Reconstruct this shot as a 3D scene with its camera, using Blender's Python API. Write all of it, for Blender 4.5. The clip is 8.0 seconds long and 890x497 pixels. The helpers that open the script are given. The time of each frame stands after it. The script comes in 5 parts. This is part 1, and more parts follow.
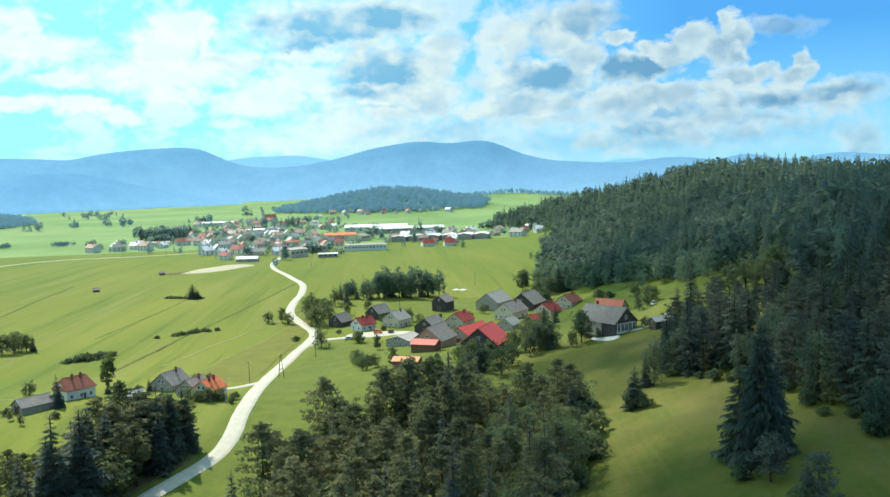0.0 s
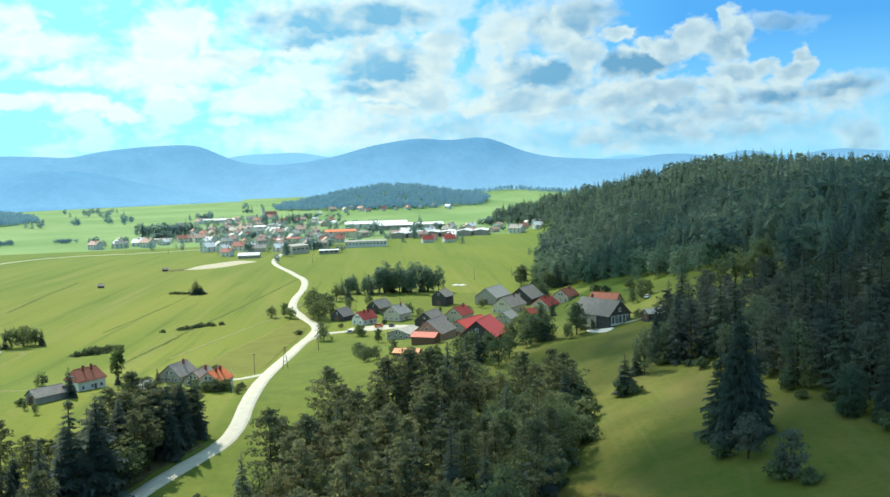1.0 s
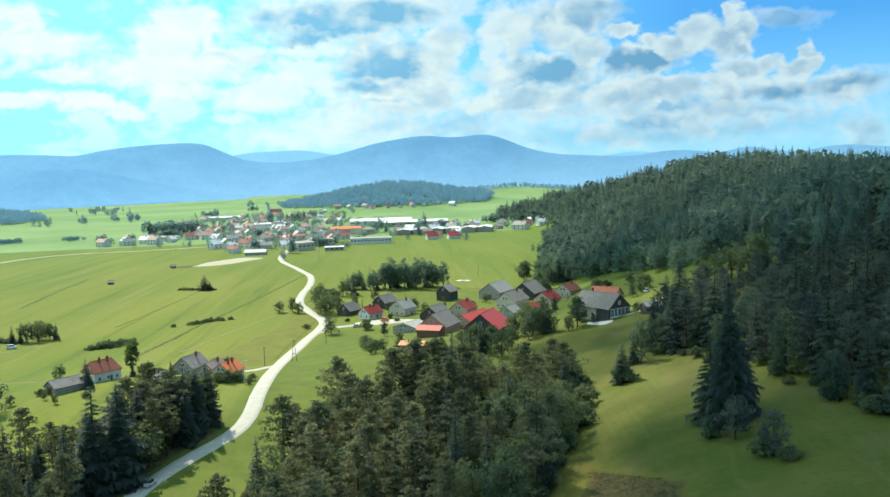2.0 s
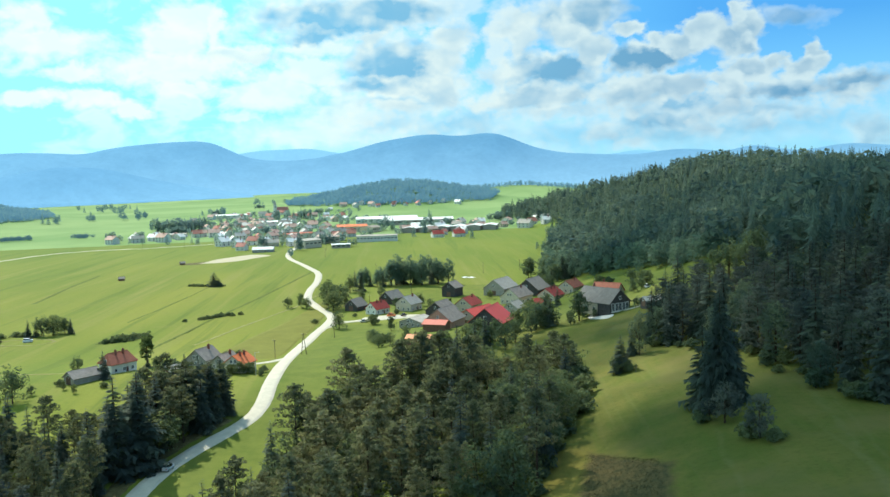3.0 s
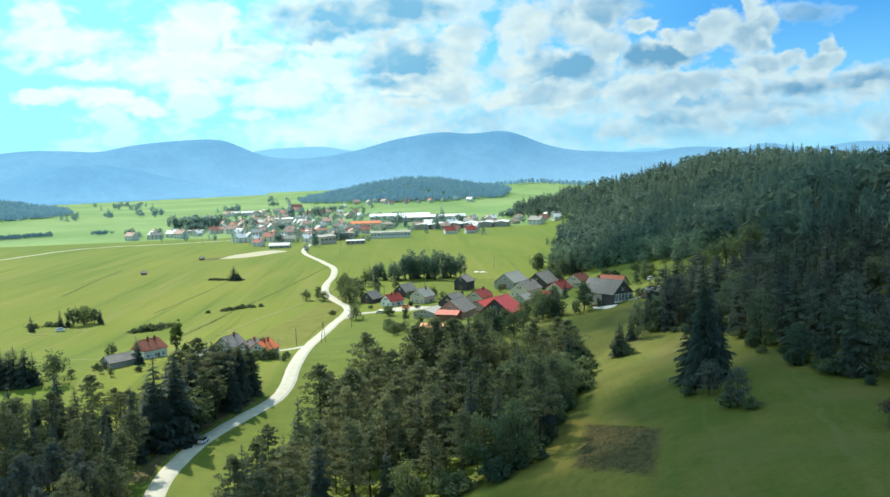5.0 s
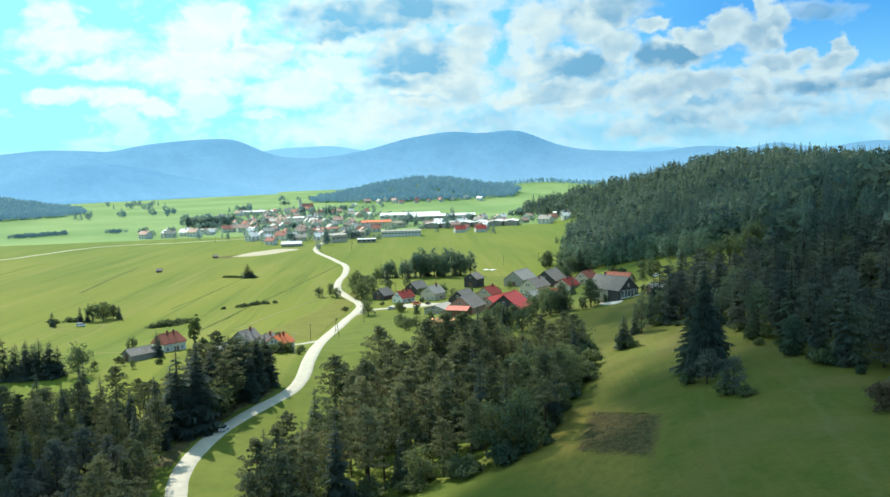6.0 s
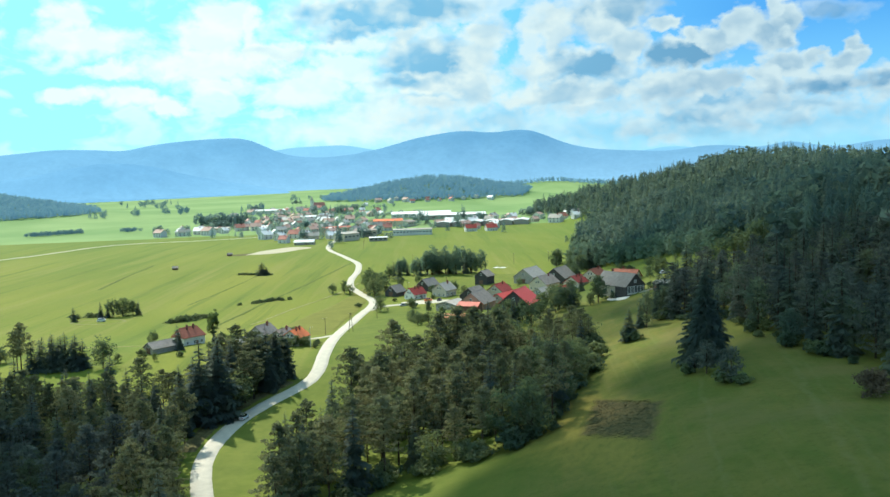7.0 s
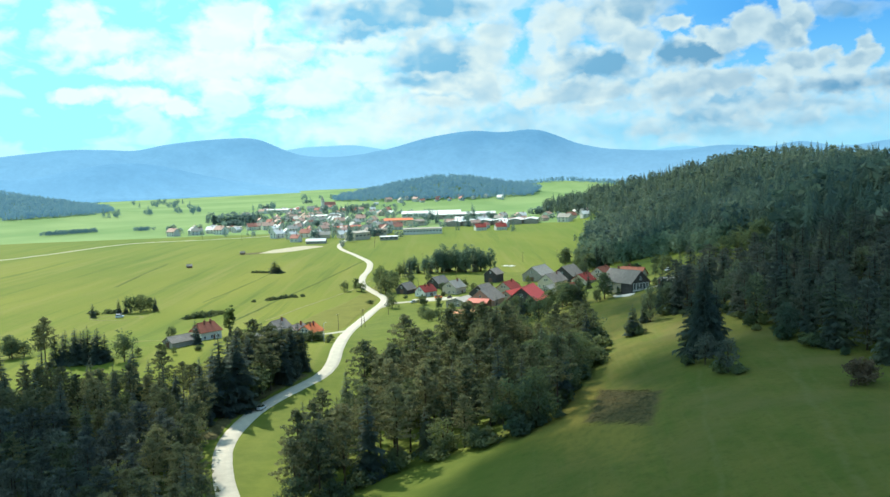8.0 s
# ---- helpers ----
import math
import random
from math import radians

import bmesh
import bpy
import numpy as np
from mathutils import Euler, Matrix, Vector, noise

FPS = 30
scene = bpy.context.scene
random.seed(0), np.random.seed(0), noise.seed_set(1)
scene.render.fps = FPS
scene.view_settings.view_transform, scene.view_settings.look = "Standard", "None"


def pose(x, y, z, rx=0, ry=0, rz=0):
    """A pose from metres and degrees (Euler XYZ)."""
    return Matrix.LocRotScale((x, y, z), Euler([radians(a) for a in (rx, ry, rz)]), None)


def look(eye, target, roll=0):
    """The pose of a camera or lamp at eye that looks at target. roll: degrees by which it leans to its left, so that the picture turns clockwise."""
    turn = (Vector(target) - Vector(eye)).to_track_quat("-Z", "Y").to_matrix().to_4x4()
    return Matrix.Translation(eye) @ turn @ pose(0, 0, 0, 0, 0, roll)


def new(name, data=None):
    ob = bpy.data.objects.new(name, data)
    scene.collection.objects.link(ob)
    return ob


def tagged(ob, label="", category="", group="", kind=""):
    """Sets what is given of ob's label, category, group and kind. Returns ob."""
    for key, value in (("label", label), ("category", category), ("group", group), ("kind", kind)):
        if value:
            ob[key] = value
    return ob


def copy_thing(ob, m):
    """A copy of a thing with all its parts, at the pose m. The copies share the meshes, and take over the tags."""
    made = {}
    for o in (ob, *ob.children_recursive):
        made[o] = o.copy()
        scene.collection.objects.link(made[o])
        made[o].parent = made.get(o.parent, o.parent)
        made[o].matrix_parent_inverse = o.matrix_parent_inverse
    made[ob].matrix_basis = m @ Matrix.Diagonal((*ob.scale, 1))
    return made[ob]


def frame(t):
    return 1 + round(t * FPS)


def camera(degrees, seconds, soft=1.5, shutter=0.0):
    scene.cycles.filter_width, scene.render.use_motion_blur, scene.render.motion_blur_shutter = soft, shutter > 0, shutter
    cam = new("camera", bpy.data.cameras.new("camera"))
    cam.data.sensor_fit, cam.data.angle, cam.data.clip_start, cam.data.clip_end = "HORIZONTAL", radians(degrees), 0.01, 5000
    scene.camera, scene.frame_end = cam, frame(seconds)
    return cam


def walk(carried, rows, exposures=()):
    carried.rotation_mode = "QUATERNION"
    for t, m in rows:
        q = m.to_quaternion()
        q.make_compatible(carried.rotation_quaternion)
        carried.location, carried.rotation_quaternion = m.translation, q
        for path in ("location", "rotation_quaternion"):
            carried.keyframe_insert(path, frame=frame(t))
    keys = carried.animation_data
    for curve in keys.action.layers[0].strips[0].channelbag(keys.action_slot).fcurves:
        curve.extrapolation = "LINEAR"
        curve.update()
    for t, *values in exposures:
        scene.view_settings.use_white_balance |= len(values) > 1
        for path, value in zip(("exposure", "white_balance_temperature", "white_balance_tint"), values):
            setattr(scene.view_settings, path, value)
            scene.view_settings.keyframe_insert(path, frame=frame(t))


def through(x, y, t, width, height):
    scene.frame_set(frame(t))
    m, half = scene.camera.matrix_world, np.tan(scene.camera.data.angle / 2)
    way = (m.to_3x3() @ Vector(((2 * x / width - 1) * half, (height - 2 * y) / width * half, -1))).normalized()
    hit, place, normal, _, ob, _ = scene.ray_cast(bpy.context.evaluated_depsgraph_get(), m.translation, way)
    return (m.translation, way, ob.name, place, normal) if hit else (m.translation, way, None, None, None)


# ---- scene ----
cam = camera(53.4, 8.0)
PATH = [
    (0, (-2.727, -1.65, 81.059), (-2.843, 0.341, 80.911), -1.6),
    (0.5, (-2.266, -6.886, 81.042), (-2.381, -4.895, 80.89), -1.7),
    (1, (-1.852, -12.084, 81.033), (-1.968, -10.093, 80.878), -1.7),
    (1.5, (-1.568, -17.262, 81.034), (-1.688, -15.272, 80.876), -1.8),
    (3, (-0.671, -33.03, 80.942), (-0.809, -31.042, 80.778), -1.8),
    (3.5, (-0.415, -38.243, 80.9), (-0.558, -36.255, 80.736), -1.8),
    (4, (-0.106, -43.485, 80.863), (-0.253, -41.498, 80.696), -1.8),
    (4.5, (0.328, -48.904, 80.843), (0.172, -46.917, 80.675), -1.8),
    (6, (1.475, -65.189, 80.706), (1.287, -63.205, 80.537), -1.8),
    (6.5, (1.8, -70.774, 80.684), (1.598, -68.791, 80.515), -1.8),
    (7, (2.19, -76.39, 80.677), (1.978, -74.408, 80.507), -1.8),
    (7.5, (2.721, -81.921, 80.683), (2.499, -79.941, 80.513), -1.8),
    (8, (3.276, -87.339, 80.683), (3.042, -85.36, 80.513), -1.8),
]
walk(cam, [(t, look(*p)) for t, *p in PATH])

# ---- world, sun and exposure ----
SUN_AZ, SUN_EL = -40.0, 45.0          # degrees from +y towards +x; height of the sun
scene.view_settings.exposure = 0.40
scene.view_settings.use_white_balance = True
scene.view_settings.white_balance_temperature = 6150
world = bpy.data.worlds.new("sky")
scene.world = world
world.use_nodes = True
wt = world.node_tree


class Net:
    """Short hand for wiring nodes."""

    def __init__(self, tree):
        self.tree = tree

    def node(self, kind):
        return self.tree.nodes.new(kind)

    def put(self, socket, value):
        if isinstance(value, bpy.types.NodeSocket):
            self.tree.links.new(value, socket)
        else:
            socket.default_value = value

    def math(self, op, a, b=0.0, c=0.0, clamp=False):
        n = self.node("ShaderNodeMath")
        n.operation, n.use_clamp = op, clamp
        for socket, value in zip(n.inputs, (a, b, c)):
            self.put(socket, value)
        return n.outputs[0]

    def noise(self, vector, scale, detail=4.0, rough=0.55, distortion=0.0):
        n = self.node("ShaderNodeTexNoise")
        if vector is not None:
            self.put(n.inputs["Vector"], vector)
        n.inputs["Scale"].default_value, n.inputs["Detail"].default_value = scale, detail
        n.inputs["Roughness"].default_value, n.inputs["Distortion"].default_value = rough, distortion
        return n.outputs[0]

    def ramp(self, fac, stops, mode="LINEAR"):
        n = self.node("ShaderNodeValToRGB")
        n.color_ramp.interpolation = mode
        e = n.color_ramp.elements
        while len(e) < len(stops):
            e.new(0.5)
        for el, (p, c) in zip(e, stops):
            el.position, el.color = p, (*c, 1) if len(c) == 3 else c
        self.put(n.inputs[0], fac)
        return n.outputs[0]

    def mix(self, fac, a, b, blend="MIX"):
        n = self.node("ShaderNodeMix")
        n.data_type, n.blend_type = "RGBA", blend
        for i, value in ((0, fac), (6, a), (7, b)):
            if isinstance(value, tuple):
                value = (*value, 1) if len(value) == 3 else value
            self.put(n.inputs[i], value)
        return n.outputs[2]

    def vec(self, x, y, z=0.0):
        n = self.node("ShaderNodeCombineXYZ")
        for socket, value in zip(n.inputs, (x, y, z)):
            self.put(socket, value)
        return n.outputs[0]

    def span(self, v, a, b, c=0.0, d=1.0):
        n = self.node("ShaderNodeMapRange")
        n.clamp = True
        for socket, value in zip(n.inputs, (v, a, b, c, d)):
            self.put(socket, value)
        return n.outputs[0]


# Clouds of the sky, the farthest first: azimuth, height and half widths in degrees, greyness, softness of the edge
THIN_CLOUD = [(-28.57, 9.87, 1.35, 0.75, 0, 0.6), (-27.46, 8.42, 2.91, 0.9, 0, 0.7), (-19.33, 9.97, 2.02, 1.13, 0, 0.5), (-20.25, 8.56, 1.94, 1.34, 0, 0.5), (-17.6, 9.39, 0.48, 1.48, 0, 0.5),
         (-16.72, 7.62, 2.59, 0.69, 0.05, 0.6), (-20.17, 6.88, 3.68, 0.88, 0, 0.6), (-26.02, 6.7, 1.94, 0.43, 0, 0.5), (-12.02, 6.82, 2.07, 1.05, 0, 0.4), (-14.56, 5.53, 2.64, 1.26, 0, 0.5), (-19.73, 5.71, 2.03, 0.48, 0, 0.6),
         (-28.88, 5.23, 1.44, 0.42, 0, 0.5), (-25.64, 5.31, 1.96, 0.47, 0, 0.5), (-23.12, 4.5, 1.24, 0.48, 0, 0.5), (-16.56, 3.91, 1.39, 0.35, 0, 0.5), (-12.38, 2.72, 4.99, 0.93, 0, 0.9)]
GREY_CLOUD = [(-5.75, 6.05, 3.08, 1.7, 0.55, 0.5), (-7.24, 4.74, 4.35, 0.57, 0.4, 0.6), (3.98, 5.33, 5.32, 1.27, 0.35, 0.6),
         (-2.19, 3.25, 4.0, 1.22, 0.5, 0.9), (-7.29, 3.41, 2.73, 0.93, 0.2, 0.9), (-10.63, 10.12, 5.33, 1.37, 0.8, 0.35), (-11.93, 8.9, 1.5, 0.55, 0.7, 0.5), (-6.85, 10.54, 3.42, 0.96, 0.7, 0.5), (-11.96, 8.14, 2.67, 0.31, 0, 0.5),
         (-8.72, 8.78, 1.15, 0.48, 0.1, 0.35), (-6.86, 7.31, 3.32, 1.69, 0.68, 0.35), (-8.11, 5.75, 3.07, 0.63, 0.6, 0.4), (-6.52, 4.54, 1.53, 0.29, 0.05, 0.5), (-9.27, 3.75, 1.52, 0.46, 0, 0.6)]
TOWERS = [(-3.7, 7.68, 1.3, 1.4, 0.05, 0.4), (-2.94, 8.84, 1.44, 0.91, 0.1, 0.4), (-3.58, 5.55, 1.59, 1.0, 0.12, 0.5), (-0.17, 6.92, 0.86, 2.32, 0, 0.4), (0.32, 9.4, 1.07, 1.38, 0, 0.35), (1.38, 8.53, 0.9, 1.73, 0.05, 0.4),
         (3.72, 9.78, 2.65, 1.22, 0.4, 0.5), (5.76, 9.8, 1.92, 1.42, 0.5, 0.4), (4.22, 8.53, 1.49, 1.17, 0.12, 0.35), (2.76, 6.37, 3.39, 0.95, 0.78, 0.35), (5.62, 7.55, 1.33, 1.17, 0.15, 0.25), (2.01, 4.71, 3.77, 0.71, 0.3, 0.4),
         (-0.86, 4.39, 0.58, 0.5, 0, 0.3), (3.96, 3.85, 3.02, 0.32, 0.1, 0.5)]
HEAPS = [(10.57, 2.4, 11.12, 1.25, 0.3, 0.95), (9.9, 3.13, 3.76, 0.56, 0.5, 0.7), (10.92, 3.95, 3.38, 0.76, 0.55, 0.4), (10.09, 5.1, 2.99, 0.83, 0.2, 0.25), (7.67, 4.63, 2.16, 0.91, 0.3, 0.35), (8.91, 6.75, 2.47, 0.9, 1, 0.25),
         (8.24, 8.63, 1.1, 0.47, 0.1, 0.2), (9.84, 7.71, 0.75, 0.47, 0.1, 0.2), (11.56, 7.6, 1.47, 0.81, 0.2, 0.2), (12.89, 8.3, 1.05, 1.0, 0.1, 0.2), (14.0, 7.75, 1.17, 1.19, 0.3, 0.25), (15.29, 8.31, 0.96, 1.04, 0.25, 0.2),
         (14.65, 9.28, 0.58, 0.58, 0.1, 0.2), (14.91, 7.15, 0.91, 0.6, 0.35, 0.3), (17.5, 8.7, 1.67, 0.45, 0.45, 0.6)]
FAR_HEAPS = [(15.23, 5.67, 1.55, 0.93, 0.3, 0.22), (16.63, 6.17, 0.57, 0.5, 0.1, 0.2), (18.44, 6.61, 0.46, 0.78, 0.1, 0.2), (18.07, 5.66, 1.12, 0.59, 0.2, 0.22), (16.98, 4.55, 2.84, 0.86, 0.6, 0.3), (13.93, 4.81, 0.98, 1.08, 0.2, 0.25),
         (16.51, 3.31, 3.33, 0.5, 0.3, 0.5), (13.43, 3.61, 1.39, 0.48, 0.12, 0.3), (20.96, 4.51, 2.08, 0.84, 0.5, 0.4), (20.96, 3.83, 0.95, 0.39, 0.25, 0.4), (21.66, 1.88, 1.12, 1.04, 0.25, 0.6), (15.55, 2.48, 1.03, 0.41, 0.12, 0.6),
         (12.59, 2.55, 0.8, 0.45, 0.12, 0.6), (6.06, 2.41, 1.13, 0.5, 0.1, 0.7), (8.33, 1.76, 0.83, 0.45, 0.1, 0.7)]


def build_world():
    n = Net(wt)
    back = wt.nodes["Background"]
    sky = n.node("ShaderNodeTexSky")
    sky.sky_type, sky.sun_disc = "NISHITA", False
    sky.sun_elevation, sky.sun_rotation = radians(SUN_EL), radians(SUN_AZ)
    sky.dust_density, sky.ozone_density = 1.0, 3.0
    tc = n.node("ShaderNodeTexCoord").outputs["Generated"]
    sep = n.node("ShaderNodeSeparateXYZ")
    n.put(sep.inputs[0], tc)
    az = n.math("MULTIPLY", n.math("ARCTAN2", sep.outputs[0], sep.outputs[1]), 57.2958)
    el = n.math("MULTIPLY", n.math("ARCSINE", sep.outputs[2]), 57.2958)
    # brighter towards the sun's side
    glow = n.span(az, 12.0, -22.0)
    p = n.vec(az, n.math("MULTIPLY", el, 1.35), 3.7)

    def billow(scale, detail, seed):
        k = n.node("ShaderNodeTexNoise")
        v = n.node("ShaderNodeVectorMath")
        v.inputs[1].default_value = (seed, seed * 0.7, 0)
        n.put(v.inputs[0], p)
        n.put(k.inputs["Vector"], v.outputs[0])
        k.inputs["Scale"].default_value, k.inputs["Detail"].default_value, k.inputs["Roughness"].default_value = scale, detail, 0.55
        c = n.node("ShaderNodeSeparateColor")
        n.put(c.inputs[0], k.outputs[1])
        return c.outputs

    big, fine = billow(0.30, 2.0, 0.0), billow(1.0, 3.0, 9.0)
    wa = n.math("ADD", n.math("MULTIPLY_ADD", big[0], 3.0, -1.5), n.math("MULTIPLY_ADD", fine[0], 1.3, -0.65))
    we = n.math("ADD", n.math("MULTIPLY_ADD", big[1], 1.4, -0.7), n.math("MULTIPLY_ADD", fine[1], 0.9, -0.45))
    qa, qe = n.math("ADD", az, wa), n.math("ADD", el, we)
    # round billows along the edges, broken by finer shreds
    cells = n.node("ShaderNodeTexVoronoi")
    cells.feature, cells.inputs["Scale"].default_value, cells.inputs["Smoothness"].default_value = "SMOOTH_F1", 1.25, 0.35
    n.put(cells.inputs["Vector"], n.vec(qa, n.math("MULTIPLY", qe, 1.2), 1.0))
    lumps = n.math("MULTIPLY_ADD", cells.outputs["Distance"], 1.1, -0.60)
    shreds = n.math("MULTIPLY_ADD", n.noise(p, 1.4, 5.0, 0.6), 1.2, -0.6)
    ragged = n.math("ADD", n.math("MULTIPLY", lumps, 0.75), shreds)
    swell = n.math("MULTIPLY_ADD", n.noise(p, 0.5, 2.0, 0.45), 2.0, -1.0)
    # relief of the heaps, lit from above on the sun's side
    r0 = n.noise(p, 0.55, 2.5, 0.45)
    up = n.node("ShaderNodeVectorMath")
    up.inputs[1].default_value = (-0.4, 0.7, 0)
    n.put(up.inputs[0], p)
    r1 = n.noise(up.outputs[0], 0.55, 2.5, 0.45)
    relief = n.math("MULTIPLY", n.math("SUBTRACT", r1, r0), 1.7)
    relief = n.math("MULTIPLY_ADD", lumps, 0.35, relief)

    clear = n.mix(glow, (0.095, 0.41, 0.83), (0.40, 1.12, 1.28))
    haze = n.span(el, 9.0, 1.5)
    clear = n.mix(n.math("MULTIPLY", haze, 0.80), clear, (0.40, 0.95, 1.12))
    tinted = n.mix(1.0, sky.outputs[0], (0.010, 0.020, 0.030), "MULTIPLY")
    clear = n.mix(1.0, clear, tinted, "ADD")
    bright = n.mix(glow, (0.76, 0.95, 0.96), (1.16, 1.26, 1.08))
    dark = n.mix(glow, (0.185, 0.43, 0.64), (0.32, 0.78, 1.04))

    # thin sunlit cloud over the sun's half, and plain broken cloud overhead and behind
    v = n.vec(n.math("MULTIPLY", az, 0.20), n.math("MULTIPLY", n.math("POWER", n.math("MAXIMUM", el, 0.05), 0.85), 0.50), 3.7)
    veil = n.math("ADD", n.math("MULTIPLY", n.noise(v, 0.8, 2.0, 0.5), 0.35), n.math("MULTIPLY", n.noise(v, 2.0, 4.0, 0.5, 0.3), 0.62))
    veil = n.math("ADD", veil, n.math("MULTIPLY", n.span(az, -1.0, -12.0), 0.04))
    veil = n.math("MULTIPLY_ADD", n.span(el, 12.5, 25.0), 0.10, veil)
    veil = n.math("SUBTRACT", veil, n.math("MULTIPLY", n.span(az, 3.0, 12.0), n.span(el, 18.0, 12.0, 0.0, 0.14)))
    c = n.mix(n.math("MULTIPLY", n.span(veil, 0.505, 0.60), n.span(el, 1.5, 5.0, 0.25, 0.62)), clear, bright)
    c = n.mix(n.math("MULTIPLY", n.span(veil, 0.62, 0.75), 0.25), c, dark)

    thin = [(*c6[:5], 0.6 * c6[5]) for c6 in THIN_CLOUD]
    for a, e, sa, se, tone, soft in thin + GREY_CLOUD + TOWERS + HEAPS + FAR_HEAPS:
        u = n.math("MULTIPLY", n.math("SUBTRACT", qa, a), 1.0 / sa)
        h = n.math("MULTIPLY", n.math("SUBTRACT", qe, e), 1.0 / se)
        r = n.math("SQRT", n.math("MULTIPLY_ADD", h, h, n.math("MULTIPLY", u, u)))
        small = min(sa, se)
        # degrees from the edge, inwards negative
        edge = n.math("MULTIPLY_ADD", ragged, min(0.42, 0.5 * small) * (1.0 + 0.5 * soft), n.math("MULTIPLY_ADD", r, small, -small))
        mask = n.span(edge, soft * 0.8 * small + 0.04, -soft * small)
        g = n.math("MULTIPLY", n.span(n.math("ADD", swell, r), 1.15, 0.35), 0.22 + 1.15 * tone if tone else 0.0)
        g = n.math("MULTIPLY_ADD", n.math("ADD", n.math("MULTIPLY", h, -0.24), relief), 0.30 + 0.30 * tone if tone else 0.12, g, clamp=True)
        c = n.mix(n.math("MULTIPLY", mask, 0.66 if e < 4.0 or soft > 0.55 else ((0.98 if soft < 0.3 else 0.94) if tone else 0.78)), c, n.mix(g, bright, dark))
    n.put(back.inputs[0], c)
    back.inputs[1].default_value = 0.662


build_world()
sun = new("sun", bpy.data.lights.new("sun", "SUN"))
sun.data.energy, sun.data.angle, sun.data.color = 5.0, radians(0.5), (1.0, 0.95, 0.80)
sx, sy = math.sin(radians(SUN_AZ)), math.cos(radians(SUN_AZ))
sun.matrix_world = look((0, 0, 0), (-sx, -sy, -math.tan(radians(SUN_EL))))


# ---- materials ----
def material(name, build, rough=0.9, spec=0.2, bump=None):
    """build(net, position, random) returns a colour socket."""
    m = bpy.data.materials.new(name)
    m.use_nodes = True
    n = Net(m.node_tree)
    b = m.node_tree.nodes["Principled BSDF"]
    pos = n.node("ShaderNodeNewGeometry").outputs["Position"]
    ran = n.node("ShaderNodeObjectInfo").outputs["Random"]
    n.put(b.inputs["Base Color"], build(n, pos, ran))
    b.inputs["Roughness"].default_value = rough
    b.inputs["Specular IOR Level"].default_value = spec
    if bump:
        k = n.node("ShaderNodeBump")
        k.inputs["Strength"].default_value, k.inputs["Distance"].default_value = bump[1], bump[2]
        n.put(k.inputs["Height"], n.noise(pos, bump[0], 5.0, 0.6))
        n.put(b.inputs["Normal"], k.outputs[0])
    return m


def shift(c, k):
    return tuple(min(1.0, v * k) for v in c)


def mottled(name, c, scale=1.2, amount=0.35, rough=0.9, spec=0.2, bump=None, vary=0.25):
    def build(n, pos, ran):
        a = n.mix(n.span(n.noise(pos, scale, 5.0), 0.3, 0.7), shift(c, 1 - amount), shift(c, 1 + amount))
        a = n.mix(n.span(n.noise(pos, scale * 7.0, 3.0), 0.35, 0.75), a, shift(c, 1 - amount * 0.8))
        return n.mix(n.math("MULTIPLY", ran, vary), a, shift(c, 0.55))
    return material(name, build, rough, spec, bump)


def leaf_material(name, dark, light, through=0.35, air=None, lit=(0.21, 0.26, 0.06)):
    m = bpy.data.materials.new(name)
    m.use_nodes = True
    n = Net(m.node_tree)
    out = m.node_tree.nodes["Material Output"]
    m.node_tree.nodes.remove(m.node_tree.nodes["Principled BSDF"])
    geo = n.node("ShaderNodeNewGeometry")
    ran = n.node("ShaderNodeObjectInfo").outputs["Random"]
    patch = n.noise(geo.outputs["Position"], 0.11, 3.0)
    f = n.math("ADD", n.math("MULTIPLY", geo.outputs["Random Per Island"], 0.16), n.math("MULTIPLY", ran, 0.35))
    f = n.math("ADD", f, n.math("MULTIPLY", n.math("SUBTRACT", patch, 0.5), 0.8), clamp=True)
    cell = n.node("ShaderNodeTexVoronoi")
    cell.inputs["Scale"].default_value = 0.15
    flat = n.node("ShaderNodeVectorMath")
    flat.operation = "MULTIPLY"
    flat.inputs[1].default_value = (1, 1, 0.15)
    n.put(flat.inputs[0], geo.outputs["Position"])
    n.put(cell.inputs["Vector"], flat.outputs[0])
    sc = n.node("ShaderNodeSeparateColor")
    n.put(sc.inputs[0], cell.outputs["Color"])
    f = n.math("ADD", f, n.math("MULTIPLY_ADD", sc.outputs[0], 0.8, -0.3), clamp=True)
    c = n.mix(f, dark, light)
    d, t, g, mx = n.node("ShaderNodeBsdfDiffuse"), n.node("ShaderNodeBsdfTranslucent"), n.node("ShaderNodeBsdfGlossy"), n.node("ShaderNodeMixShader")
    n.put(d.inputs[0], c)
    n.put(t.inputs[0], n.mix(through, c, lit, "MIX"))
    g.inputs["Roughness"].default_value = 0.55
    mx.inputs[0].default_value = through
    n.put(mx.inputs[1], d.outputs[0])
    n.put(mx.inputs[2], t.outputs[0])
    m2 = n.node("ShaderNodeMixShader")
    m2.inputs[0].default_value = 0.005
    n.put(m2.inputs[1], mx.outputs[0])
    n.put(m2.inputs[2], g.outputs[0])
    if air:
        # faint blue emission stands in for haze before the far woods
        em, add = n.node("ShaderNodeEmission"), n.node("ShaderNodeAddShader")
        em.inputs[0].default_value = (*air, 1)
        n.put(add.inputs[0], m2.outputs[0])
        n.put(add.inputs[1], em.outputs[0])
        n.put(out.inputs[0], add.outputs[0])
    else:
        n.put(out.inputs[0], m2.outputs[0])
    return m


